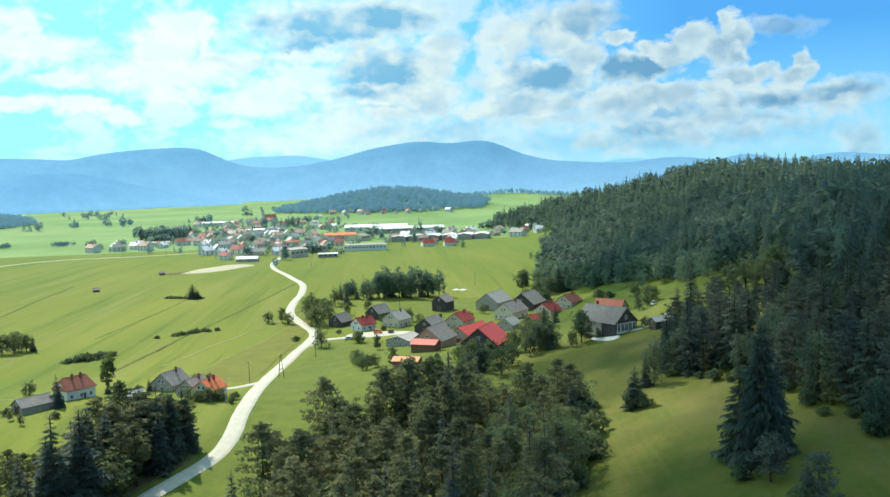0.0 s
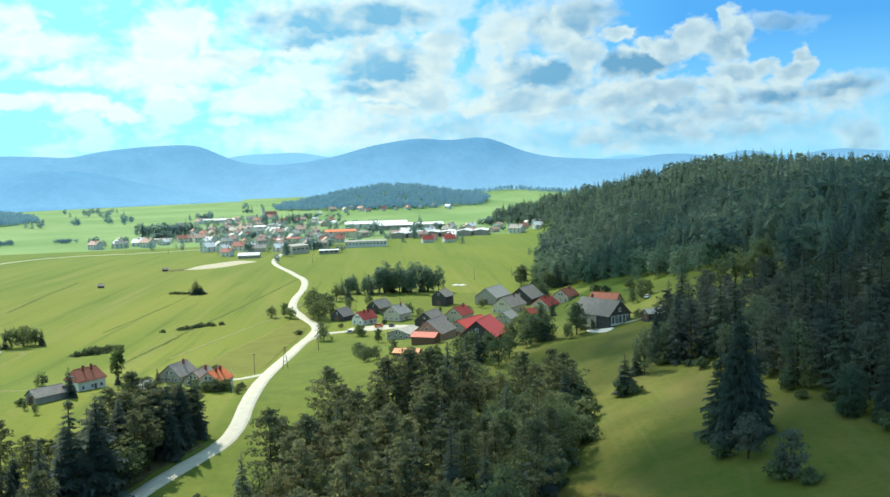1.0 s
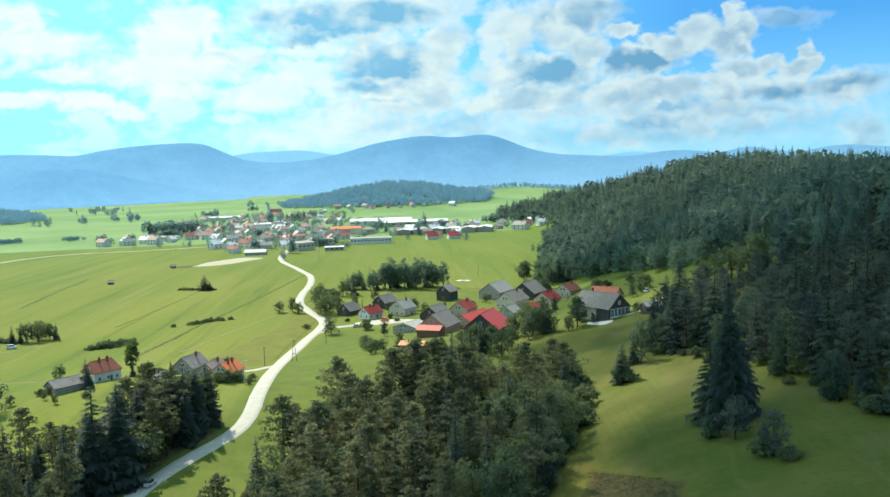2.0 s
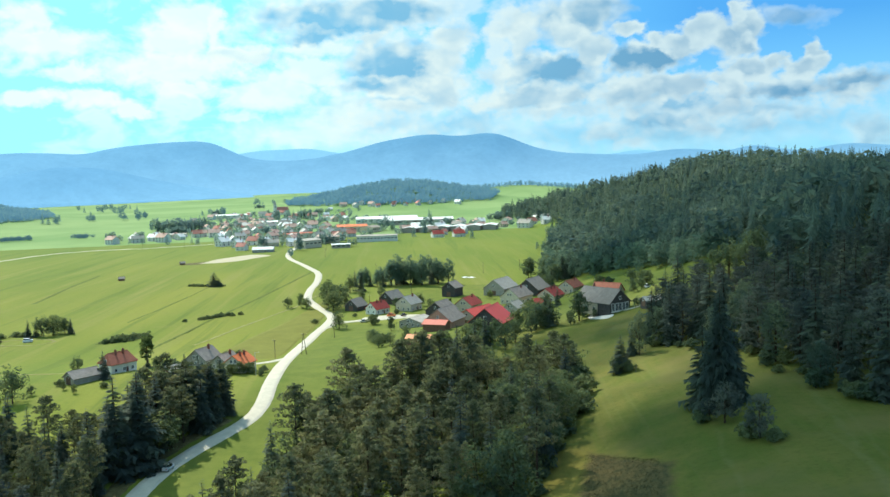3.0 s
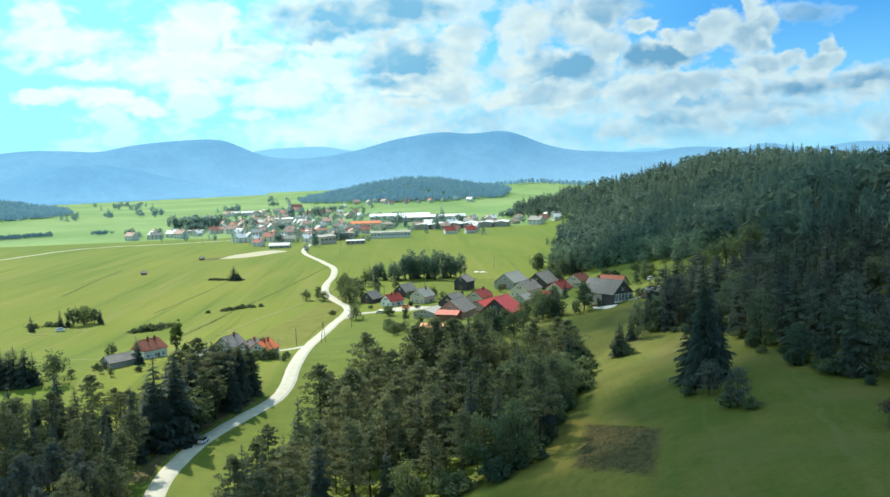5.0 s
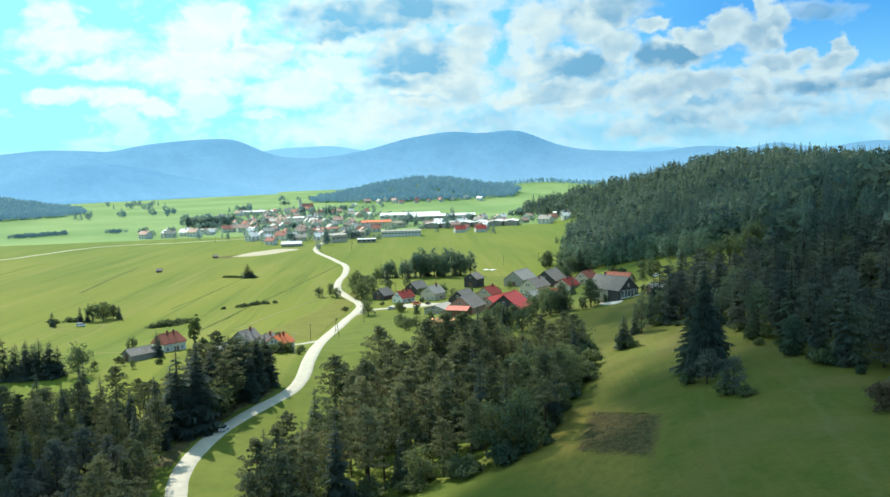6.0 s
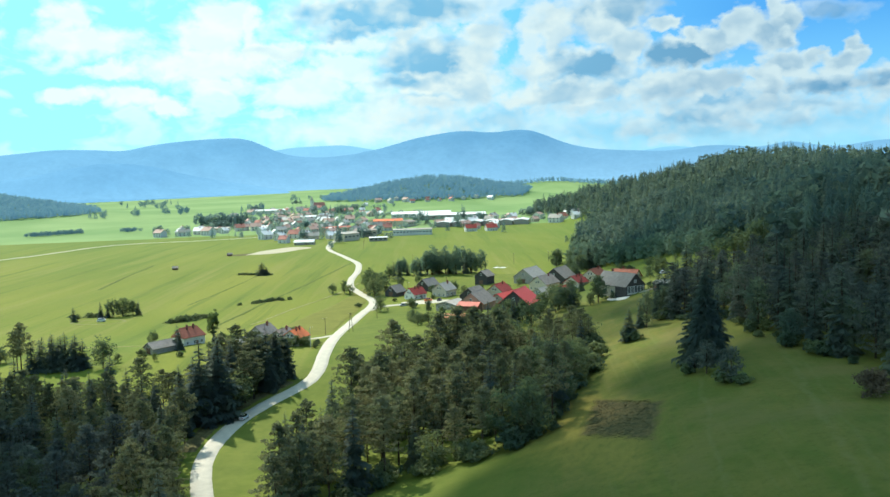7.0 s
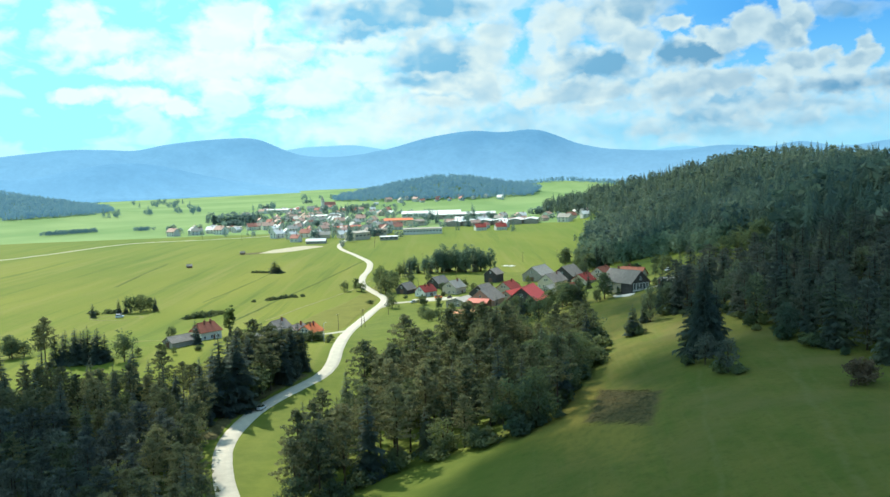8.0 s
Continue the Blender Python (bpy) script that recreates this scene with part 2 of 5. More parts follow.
def grass_colour(n, pos, ran):
    sep = n.node("ShaderNodeSeparateXYZ")
    n.put(sep.inputs[0], pos)
    x, y = sep.outputs[0], sep.outputs[1]
    # mown strips run up the valley
    along = n.math("ADD", n.math("MULTIPLY", x, -0.12), n.math("MULTIPLY", y, 0.99))
    across = n.math("ADD", n.math("MULTIPLY", x, 0.99), n.math("MULTIPLY", y, 0.12))
    strips = n.noise(n.vec(n.math("MULTIPLY", along, 0.0022), n.math("MULTIPLY", across, 0.060)), 1.0, 4.0, 0.65)
    fields = n.noise(n.vec(n.math("MULTIPLY", along, 0.0032), n.math("MULTIPLY", across, 0.016), 5.0), 1.0, 2.0, 0.5)
    c = n.mix(n.span(fields, 0.38, 0.62), (0.122, 0.157, 0.020), (0.176, 0.190, 0.028))
    c = n.mix(n.math("MULTIPLY", n.span(strips, 0.52, 0.66), 0.7), c, (0.203, 0.199, 0.050))
    c = n.mix(n.math("MULTIPLY", n.span(strips, 0.44, 0.36), 0.6), c, (0.074, 0.112, 0.016))
    c = n.mix(n.math("MULTIPLY", n.span(n.noise(pos, 0.05, 6.0, 0.7), 0.5, 0.75), 0.55), c, (0.166, 0.164, 0.038))
    c = n.mix(n.math("MULTIPLY", n.span(n.noise(pos, 0.45, 5.0, 0.7), 0.52, 0.8), 0.6), c, (0.077, 0.100, 0.017))
    # paler field beyond the lane, its colour also lifted and blued for haze
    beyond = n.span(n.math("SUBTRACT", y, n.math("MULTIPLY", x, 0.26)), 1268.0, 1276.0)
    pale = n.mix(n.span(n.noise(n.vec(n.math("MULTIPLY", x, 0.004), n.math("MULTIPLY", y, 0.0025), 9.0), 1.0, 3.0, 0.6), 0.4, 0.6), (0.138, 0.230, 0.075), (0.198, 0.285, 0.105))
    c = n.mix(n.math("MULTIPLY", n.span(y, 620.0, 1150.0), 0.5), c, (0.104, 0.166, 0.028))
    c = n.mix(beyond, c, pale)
    # deeper green between the road and the hamlet's wood
    roadside_mask = n.math("MULTIPLY", n.span(x, -99.0, -90.0), n.span(y, 455.0, 435.0))
    rich = n.mix(n.span(n.noise(pos, 0.12, 5.0, 0.7), 0.35, 0.65), (0.080, 0.112, 0.018), (0.128, 0.150, 0.026))
    c = n.mix(n.math("MULTIPLY", roadside_mask, 0.8), c, rich)
    # the same deeper green behind the houses
    rear_mask = n.math("MULTIPLY", n.math("MULTIPLY", n.span(x, -84.0, -76.0), n.span(x, 45.0, 38.0)), n.math("MULTIPLY", n.span(y, 470.0, 482.0), n.span(y, 618.0, 610.0)))
    c = n.mix(n.math("MULTIPLY", rear_mask, 0.7), c, rich)
    # rougher, deeper green pasture on the slope
    hill = n.math("MULTIPLY", n.span(sep.outputs[2], 7.0, 17.0), n.span(y, 420.0, 300.0))
    past = n.mix(n.span(n.noise(pos, 0.09, 5.0, 0.65), 0.35, 0.7), (0.087, 0.104, 0.018), (0.138, 0.126, 0.028))
    past = n.mix(n.math("MULTIPLY", n.span(n.noise(n.vec(n.math("MULTIPLY", x, 0.30), n.math("MULTIPLY", y, 0.03)), 1.0, 5.0, 0.7), 0.5, 0.7), 0.5), past, (0.078, 0.113, 0.016))
    # mower lines and bare, trampled spots
    past = n.mix(n.math("MULTIPLY", n.span(n.noise(n.vec(n.math("MULTIPLY", x, 0.42), n.math("MULTIPLY", y, 0.012), 2.0), 1.0, 3.0, 0.6), 0.54, 0.72), 0.25), past, (0.159, 0.148, 0.053))
    past = n.mix(n.math("MULTIPLY", n.span(n.noise(pos, 0.7, 6.0, 0.75), 0.5, 0.72), 0.55), past, (0.055, 0.071, 0.013))
    past = n.mix(n.math("MULTIPLY", n.span(n.noise(pos, 0.035, 4.0, 0.6), 0.52, 0.66), 0.6), past, (0.144, 0.125, 0.040))
    # dug plot grown over with weeds
    wob = n.noise(pos, 0.22, 5.0, 0.65)
    dx, dy = n.math("SUBTRACT", x, 19.5), n.math("SUBTRACT", y, 133.0)
    ex = n.math("ADD", n.math("MULTIPLY", dx, 0.0921), n.math("MULTIPLY", dy, -0.0196))
    ey = n.math("ADD", n.math("MULTIPLY", dx, 0.072), n.math("MULTIPLY", dy, 0.0472))
    # dry, yellowed grass beside and below it
    far_off = n.math("MAXIMUM", n.math("ABSOLUTE", n.math("MULTIPLY", n.math("ADD", ex, 0.5), 0.66)), n.math("ABSOLUTE", n.math("MULTIPLY", n.math("ADD", ey, 0.45), 0.62)))
    dry = n.math("MULTIPLY", n.span(n.math("MULTIPLY_ADD", wob, 1.1, far_off), 1.75, 1.15), 0.9)
    dry = n.math("MULTIPLY", dry, n.span(n.noise(n.vec(n.math("MULTIPLY", x, 0.5), n.math("MULTIPLY", y, 0.22)), 1.0, 5.0, 0.7), 0.32, 0.55, 0.35, 1.0))
    past = n.mix(dry, past, (0.205, 0.165, 0.034))
    inner = n.math("MAXIMUM", n.math("ABSOLUTE", n.math("MULTIPLY_ADD", ex, 1.15, -0.12)), n.math("ABSOLUTE", n.math("MULTIPLY_ADD", ey, 1.15, -0.18)))
    plot = n.span(n.math("MULTIPLY_ADD", wob, 0.5, inner), 1.36, 1.12)
    weeds = n.mix(n.span(n.noise(n.vec(n.math("MULTIPLY", x, 0.7), n.math("MULTIPLY", y, 0.30)), 1.0, 6.0, 0.75), 0.38, 0.62), (0.036, 0.036, 0.018), (0.115, 0.084, 0.034))
    past = n.mix(n.math("MULTIPLY", plot, 0.88), past, weeds)
    # wheel tracks worn down the pasture
    for at, lean, wide, deep in ((23.3, 0.1236, 0.55, 0.4), (42.5, 0.141, 0.8, 0.45), (46.0, 0.141, 0.5, 0.25)):
        off = n.math("ABSOLUTE", n.math("ADD", n.math("SUBTRACT", n.math("MULTIPLY_ADD", y, -lean, x), at), n.math("MULTIPLY_ADD", n.noise(pos, 0.06, 3.0), 5.0, -2.5)))
        worn = n.math("MULTIPLY", n.span(off, wide * 1.6, wide * 0.3), n.span(n.noise(pos, 0.25, 4.0, 0.7), 0.35, 0.6))
        past = n.mix(n.math("MULTIPLY", worn, deep), past, (0.150, 0.140, 0.052))
    return n.mix(hill, c, past)


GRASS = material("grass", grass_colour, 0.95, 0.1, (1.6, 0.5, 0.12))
SPRUCE = leaf_material("spruce_needles", (0.060, 0.083, 0.076), (0.145, 0.170, 0.112), 0.42, None, (0.19, 0.25, 0.15))
PINE = leaf_material("pine_needles", (0.072, 0.086, 0.062), (0.285, 0.258, 0.135), 0.40)
# darker needle and leaf copies, shade put into the colour
SHADEPINE = leaf_material("shaded_pine_needles", (0.060, 0.077, 0.074), (0.165, 0.172, 0.126), 0.34, None, (0.16, 0.19, 0.12))
SHADELEAF = leaf_material("shaded_green_leaves", (0.064, 0.098, 0.080), (0.190, 0.220, 0.118), 0.38, None, (0.20, 0.24, 0.10))
LEAF = leaf_material("broad_leaves", (0.064, 0.100, 0.074), (0.215, 0.235, 0.102), 0.44)
REDLEAF = leaf_material("reddish_leaves", (0.085, 0.070, 0.055), (0.170, 0.125, 0.080), 0.35, None, (0.17, 0.11, 0.06))
BIRCH = leaf_material("birch_leaves", (0.085, 0.125, 0.050), (0.200, 0.245, 0.090), 0.45)
# hillside forest, with the blue of haze mixed into its leaf colours
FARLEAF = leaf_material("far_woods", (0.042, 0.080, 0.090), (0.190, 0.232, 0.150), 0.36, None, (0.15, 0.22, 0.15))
BELTLEAF = leaf_material("belt_leaves", (0.088, 0.148, 0.122), (0.205, 0.265, 0.170), 0.48, None, (0.20, 0.27, 0.15))
# town foliage, its base colour paled and blued to imitate haze
ROWLEAF = leaf_material("hazy_row_needles", (0.115, 0.180, 0.180), (0.185, 0.255, 0.225), 0.55, None, (0.19, 0.28, 0.24))
TOWNLEAF = leaf_material("hazy_town_leaves", (0.160, 0.235, 0.225), (0.260, 0.330, 0.270), 0.6, None, (0.26, 0.36, 0.29))
# bluish base colour and emission imitate haze on the farthest trees
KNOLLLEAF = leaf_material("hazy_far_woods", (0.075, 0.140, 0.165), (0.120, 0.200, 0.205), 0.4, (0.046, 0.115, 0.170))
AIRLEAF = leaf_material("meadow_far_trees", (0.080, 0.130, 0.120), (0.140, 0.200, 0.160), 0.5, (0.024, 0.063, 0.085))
BARK = mottled("bark", (0.075, 0.052, 0.036), 2.5, 0.5, 0.95)
GRAVEL = mottled("road_gravel", (0.51, 0.470, 0.375), 0.35, 0.14, 0.95, 0.1, (3.0, 0.3, 0.05))
CONCRETE = mottled("terrace_concrete", (0.60, 0.58, 0.53), 0.6, 0.12, 0.9)
DEADWEED = mottled("dead_weeds", (0.072, 0.062, 0.028), 0.5, 0.5, 0.95, 0.1)
DRYFIELD = mottled("dry_stubble", (0.170, 0.172, 0.033), 0.12, 0.18, 0.95, 0.1)
TRACK = mottled("dry_track", (0.235, 0.225, 0.085), 0.25, 0.25, 0.95, 0.1)
SAND = mottled("sand", (0.46, 0.41, 0.29), 0.12, 0.15, 0.95, 0.1)
SOIL = mottled("weedy_soil", (0.135, 0.118, 0.048), 0.35, 0.55, 0.95, 0.1, (2.0, 0.8, 0.25))
DITCH = mottled("ditch_weeds", (0.110, 0.140, 0.027), 0.5, 0.4, 0.95, 0.1)
PLASTER = mottled("white_plaster", (0.72, 0.70, 0.64), 0.7, 0.12, 0.9)
CREAM = mottled("cream_plaster", (0.62, 0.53, 0.41), 0.7, 0.14, 0.9)
GREYWALL = mottled("grey_render", (0.38, 0.345, 0.30), 0.7, 0.2, 0.9)
DARKWOOD = mottled("weathered_boards", (0.080, 0.072, 0.070), 1.5, 0.45, 0.85)
BROWNWOOD = mottled("brown_boards", (0.20, 0.115, 0.075), 1.5, 0.35, 0.85)
PINKWOOD = mottled("pinkish_boards", (0.43, 0.265, 0.200), 1.5, 0.25, 0.85)
ROOF_RED = mottled("red_tiles", (0.40, 0.060, 0.045), 0.8, 0.28, 0.75, 0.3, (6.0, 0.5, 0.05))
ROOF_BRIGHT = mottled("bright_red_sheet", (0.66, 0.075, 0.050), 0.5, 0.10, 0.55, 0.4, None, 0.05)
ROOF_ORANGE = mottled("orange_tiles", (0.68, 0.17, 0.055), 0.8, 0.18, 0.75, 0.3, (6.0, 0.5, 0.05), 0.1)
ROOF_SALMON = mottled("pale_orange_tiles", (0.78, 0.34, 0.17), 0.8, 0.15, 0.8, 0.3, (6.0, 0.5, 0.05), 0.1)
ROOF_PINK = mottled("faded_pink_red_sheet", (0.62, 0.18, 0.125), 0.8, 0.16, 0.7, 0.3, None, 0.1)
ROOF_RUST = mottled("faded_red_tiles", (0.40, 0.125, 0.075), 0.8, 0.25, 0.8, 0.3, (6.0, 0.5, 0.05))
ROOF_GREY = mottled("grey_slates", (0.335, 0.285, 0.245), 0.6, 0.28, 0.85, 0.15, (6.0, 0.5, 0.05))
# darker copy of the grey slates; cloud shade is put into the colour
ROOF_SHADED = mottled("shaded_grey_slates", (0.225, 0.200, 0.180), 0.6, 0.25, 0.85, 0.15, (6.0, 0.5, 0.05))
ROOF_PALE = mottled("pale_fibre_cement", (0.42, 0.385, 0.33), 0.6, 0.2, 0.8, 0.3)
ROOF_WHITE = mottled("white_sheet_roof", (0.78, 0.77, 0.74), 0.3, 0.10, 0.6, 0.4)
# far town roofs, paled so that distance haze is in the colour
HAZY_RED = mottled("hazy_red_tiles", (0.50, 0.20, 0.15), 0.8, 0.2, 0.8, 0.3)
HAZY_PINK = mottled("hazy_pink_tiles", (0.56, 0.36, 0.29), 0.8, 0.2, 0.8, 0.3)
HAZY_GREY = mottled("hazy_cement_tiles", (0.50, 0.47, 0.43), 0.8, 0.2, 0.8, 0.3)
CHIMNEY = mottled("chimney_brick", (0.26, 0.10, 0.075), 3.0, 0.3)
FRAME = mottled("white_frame", (0.75, 0.75, 0.72), 2.0, 0.08, 0.6)
GLASS = material("window_glass", lambda n, p, r: n.mix(r, (0.018, 0.022, 0.028), (0.045, 0.055, 0.065)), 0.08, 0.6)
METAL = mottled("galvanised_steel", (0.45, 0.46, 0.47), 3.0, 0.15, 0.5, 0.5)
POLEWOOD = mottled("tarred_pole", (0.13, 0.10, 0.075), 3.0, 0.3)
TYRE = mottled("tyre_rubber", (0.02, 0.02, 0.02), 5.0, 0.2, 0.8)


def paint(name, c):
    return material(name, lambda n, p, r: n.mix(n.span(n.noise(p, 2.0), 0.3, 0.7), shift(c, 0.9), c), 0.3, 0.5)


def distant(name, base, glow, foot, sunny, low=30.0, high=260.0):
    """Wooded slopes kilometres off; emission paints the blue haze, thicker at their foot and sunward."""
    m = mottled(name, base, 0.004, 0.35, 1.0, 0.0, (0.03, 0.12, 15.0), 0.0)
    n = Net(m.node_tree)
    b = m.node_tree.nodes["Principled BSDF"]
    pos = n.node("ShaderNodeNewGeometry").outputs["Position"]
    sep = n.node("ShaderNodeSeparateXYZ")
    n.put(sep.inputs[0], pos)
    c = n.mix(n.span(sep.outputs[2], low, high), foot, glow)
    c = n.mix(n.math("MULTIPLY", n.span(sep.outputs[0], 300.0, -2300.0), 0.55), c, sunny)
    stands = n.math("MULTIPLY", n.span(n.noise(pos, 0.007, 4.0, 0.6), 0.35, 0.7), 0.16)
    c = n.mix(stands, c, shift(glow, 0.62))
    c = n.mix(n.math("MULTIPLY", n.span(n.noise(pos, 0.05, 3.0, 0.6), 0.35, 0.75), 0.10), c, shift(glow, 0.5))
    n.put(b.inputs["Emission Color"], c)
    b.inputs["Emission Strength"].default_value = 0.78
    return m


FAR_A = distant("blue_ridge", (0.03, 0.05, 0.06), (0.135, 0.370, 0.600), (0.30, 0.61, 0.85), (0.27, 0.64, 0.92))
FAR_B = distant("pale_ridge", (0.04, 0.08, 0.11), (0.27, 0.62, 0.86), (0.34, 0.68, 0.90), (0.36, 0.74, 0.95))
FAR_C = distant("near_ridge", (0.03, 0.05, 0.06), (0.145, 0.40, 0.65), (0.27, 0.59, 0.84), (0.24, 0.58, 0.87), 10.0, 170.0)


# ---- building blocks for meshes ----
def mesh(name, verts, faces, mat, smooth=False):
    me = bpy.data.meshes.new(name)
    verts = np.asarray(verts, np.float32)
    faces = np.asarray(faces, np.int32)
    k = faces.shape[1]
    me.vertices.add(len(verts))
    me.vertices.foreach_set("co", verts.ravel())
    me.loops.add(faces.size)
    me.loops.foreach_set("vertex_index", faces.ravel())
    me.polygons.add(len(faces))
    me.polygons.foreach_set("loop_start", np.arange(0, faces.size, k, dtype=np.int32))
    me.polygons.foreach_set("loop_total", np.full(len(faces), k, np.int32))
    me.polygons.foreach_set("use_smooth", np.full(len(faces), smooth))
    me.materials.append(mat)
    me.update(calc_edges=True)
    return me


def from_bm(name, bm, mat):
    me = bpy.data.meshes.new(name)
    bm.to_mesh(me)
    bm.free()
    me.materials.append(mat)
    return me


def part(name, me, parent, label="", at=None):
    ob = new(name, me)
    ob.parent = parent
    if at is not None:
        ob.matrix_basis = at
    return tagged(ob, label)


def brick(bm, w, l, h, x=0.0, y=0.0, z=0.0):
    """A box standing on z."""
    r = bmesh.ops.create_cube(bm, size=1)
    bmesh.ops.scale(bm, vec=(w, l, h), verts=r["verts"])
    bmesh.ops.translate(bm, vec=(x, y, z + h / 2), verts=r["verts"])
    return r["verts"]


def rod(bm, a, b, r1, r2, sides=6):
    """A tapered rod from a to b."""
    a, b = Vector(a), Vector(b)
    d = b - a
    m = Matrix.Translation((a + b) / 2) @ d.to_track_quat("Z", "Y").to_matrix().to_4x4()
    bmesh.ops.create_cone(bm, cap_ends=True, segments=sides, radius1=r1, radius2=r2, depth=d.length, matrix=m)


def thing(name, label, category, x, y, rz=0.0, group="", z=None):
    ob = new(name)
    ob.empty_display_size = 0.5
    ob.matrix_world = pose(x, y, float(height(x, y)) if z is None else z, 0, 0, rz)
    return tagged(ob, label, category, group)


def standing(x, y, turn=0.0, size=1.0, sink=0.15):
    """A pose on the ground, turned and scaled."""
    return pose(x, y, float(height(x, y)) - sink, 0, 0, turn) @ Matrix.Diagonal((size, size, size, 1))

# ---- ground ----
def ramp(v, table):
    return np.interp(v, [p[0] for p in table], [p[1] for p in table])


FOOT = [(0, -44), (100, -43), (160, -40), (220, -24), (340, -16), (450, 5), (650, 50), (900, 80), (1160, 72), (1380, 10), (1600, -40)]
CREST = [(0, 56), (300, 60), (620, 66), (750, 70), (880, 77), (1000, 84), (1150, 80), (1300, 68), (1400, 48), (1480, 24), (1600, 6), (1700, 0)]


def smooth_ramp(y, table, r=40.0):
    return sum(ramp(y + k * r, table) for k in (-2, -1, 0, 1, 2)) / 5.0


def bump(x, y, cx, cy, wx, wy, h):
    return h * np.exp(-0.5 * (((x - cx) / wx) ** 2 + ((y - cy) / wy) ** 2))


def height(x, y):
    """Ground height over the valley floor."""
    x, y = np.asarray(x, float), np.asarray(y, float)
    top = smooth_ramp(y, CREST)
    d = x - smooth_ramp(y, FOOT)
    s = 0.36 * (np.sqrt(d * d + 200.0) + d) / 2.0
    z = s - 5.0 * np.logaddexp(0.0, (s - top) / 5.0)                       # soft limit at the crest
    z = z - bump(x, y, 108, 112, 30, 75, 18.0)                             # terrace of the upper meadow
    z = z + bump(x, y, 285, 1180, 75, 110, 9.0) - bump(x, y, 430, 1000, 85, 260, 13.0)     # the hilltop, and lower ground behind it
    z = z + bump(x, y, -145, 285, 55, 45, 7.0) + bump(x, y, -25, 342, 35, 58, 10.0)
    z = z + bump(x, y, -300, 2550, 190, 140, 62.0) + bump(x, y, 40, 3250, 200, 160, 34.0)   # wooded knolls
    z = z + bump(x, y, -1590, 1885, 272, 232, 98.0)
    z = z + 30.0 * np.clip((y - 2300.0) / 2000.0, 0, 1) ** 2 * np.exp(-((x + 700) / 1500.0) ** 2)
    return z + 0.25 * np.sin(x * 0.045 + 1.3) * np.sin(y * 0.037) + 0.12 * np.sin(x * 0.13 + y * 0.09)


def axis(bounds):
    out = []
    for a, b, s in bounds:
        out += list(np.arange(a, b, s))
    return np.array(out + [bounds[-1][1]])


def build_ground():
    gx = axis([(-4900, -1000, 80), (-1000, -400, 15), (-400, -130, 6), (-130, 130, 3.5), (130, 800, 10), (800, 4900, 100)])
    gy = axis([(-300, 40, 20), (40, 480, 4.5), (480, 1000, 9), (1000, 1800, 20), (1800, 4900, 70)])
    X, Y = np.meshgrid(gx, gy)
    v = np.stack([X, Y, height(X, Y)], -1).reshape(-1, 3)
    i = np.arange(X.size).reshape(X.shape)
    f = np.stack([i[:-1, :-1], i[:-1, 1:], i[1:, 1:], i[1:, :-1]], -1).reshape(-1, 4)
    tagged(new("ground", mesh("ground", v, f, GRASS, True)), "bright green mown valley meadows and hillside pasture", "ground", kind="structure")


def curve_points(pts, step=3.0):
    """A smooth line through points of the plan."""
    p = np.array(pts, float)
    p = np.vstack([2 * p[0] - p[1], p, 2 * p[-1] - p[-2]])
    out = []
    for a, b, c, d in zip(p[:-3], p[1:-2], p[2:-1], p[3:]):
        m = max(2, int(np.hypot(*(c - b)) / step))
        for t in np.arange(m) / m:
            out.append(0.5 * (2 * b + (c - a) * t + (2 * a - 5 * b + 4 * c - d) * t * t + (3 * b - a - 3 * c + d) * t ** 3))
    return np.array(out + [p[-2]])


def ribbon(name, pts, width, mat, label, category, lift=0.10, wobble=0.0, step=3.0):
    """A strip on the ground, with sides that go down into it. width: one number, or one at each end."""
    c = curve_points(pts, step)
    t = np.gradient(c, axis=0)
    t /= np.linalg.norm(t, axis=1)[:, None]
    side = np.stack([t[:, 1], -t[:, 0]], -1)
    w = np.linspace(*(width if isinstance(width, tuple) else (width, width)), len(c))
    rng = np.random.default_rng(len(c))
    rows = []
    for k, drop in ((-1.15, -0.5), (-1.0, 0.0), (-0.35, 0.04), (0.35, 0.04), (1.0, 0.0), (1.15, -0.5)):
        e = c + side * (w / 2 * k + (rng.normal(0, wobble, len(c)) if abs(k) > 0.9 else 0))[:, None]
        rows.append(np.column_stack([e, height(e[:, 0], e[:, 1]) + lift + drop]))
    v = np.stack(rows, 1)
    i = np.arange(v.shape[0] * v.shape[1]).reshape(v.shape[:2])
    f = np.stack([i[:-1, :-1], i[:-1, 1:], i[1:, 1:], i[1:, :-1]], -1).reshape(-1, 4)
    return tagged(new(name, mesh(name, v.reshape(-1, 3), f, mat, True)), label, category, kind="structure")


def patch(name, pts, mat, label, lift=0.12):
    """A patch of other ground: rings that shrink to the middle, draped on the ground."""
    c = curve_points(list(pts) + [pts[0]], 2.5)[:-1]
    mid = c.mean(0)
    rings = [(1.03, -0.3)] + [(s, 0.0) for s in (1.0, 0.8, 0.6, 0.4, 0.2, 0.02)]
    v = []
    for s, drop in rings:
        e = mid + (c - mid) * s
        v.append(np.column_stack([e, height(e[:, 0], e[:, 1]) + lift + drop]))
    v = np.stack(v)
    i = np.arange(v.shape[0] * v.shape[1]).reshape(v.shape[:2])
    j = np.roll(i, -1, 1)
    f = np.stack([i[:-1], j[:-1], j[1:], i[1:]], -1).reshape(-1, 4)
    return tagged(new(name, mesh(name, v.reshape(-1, 3), f, mat, True)), label, "ground", kind="structure")


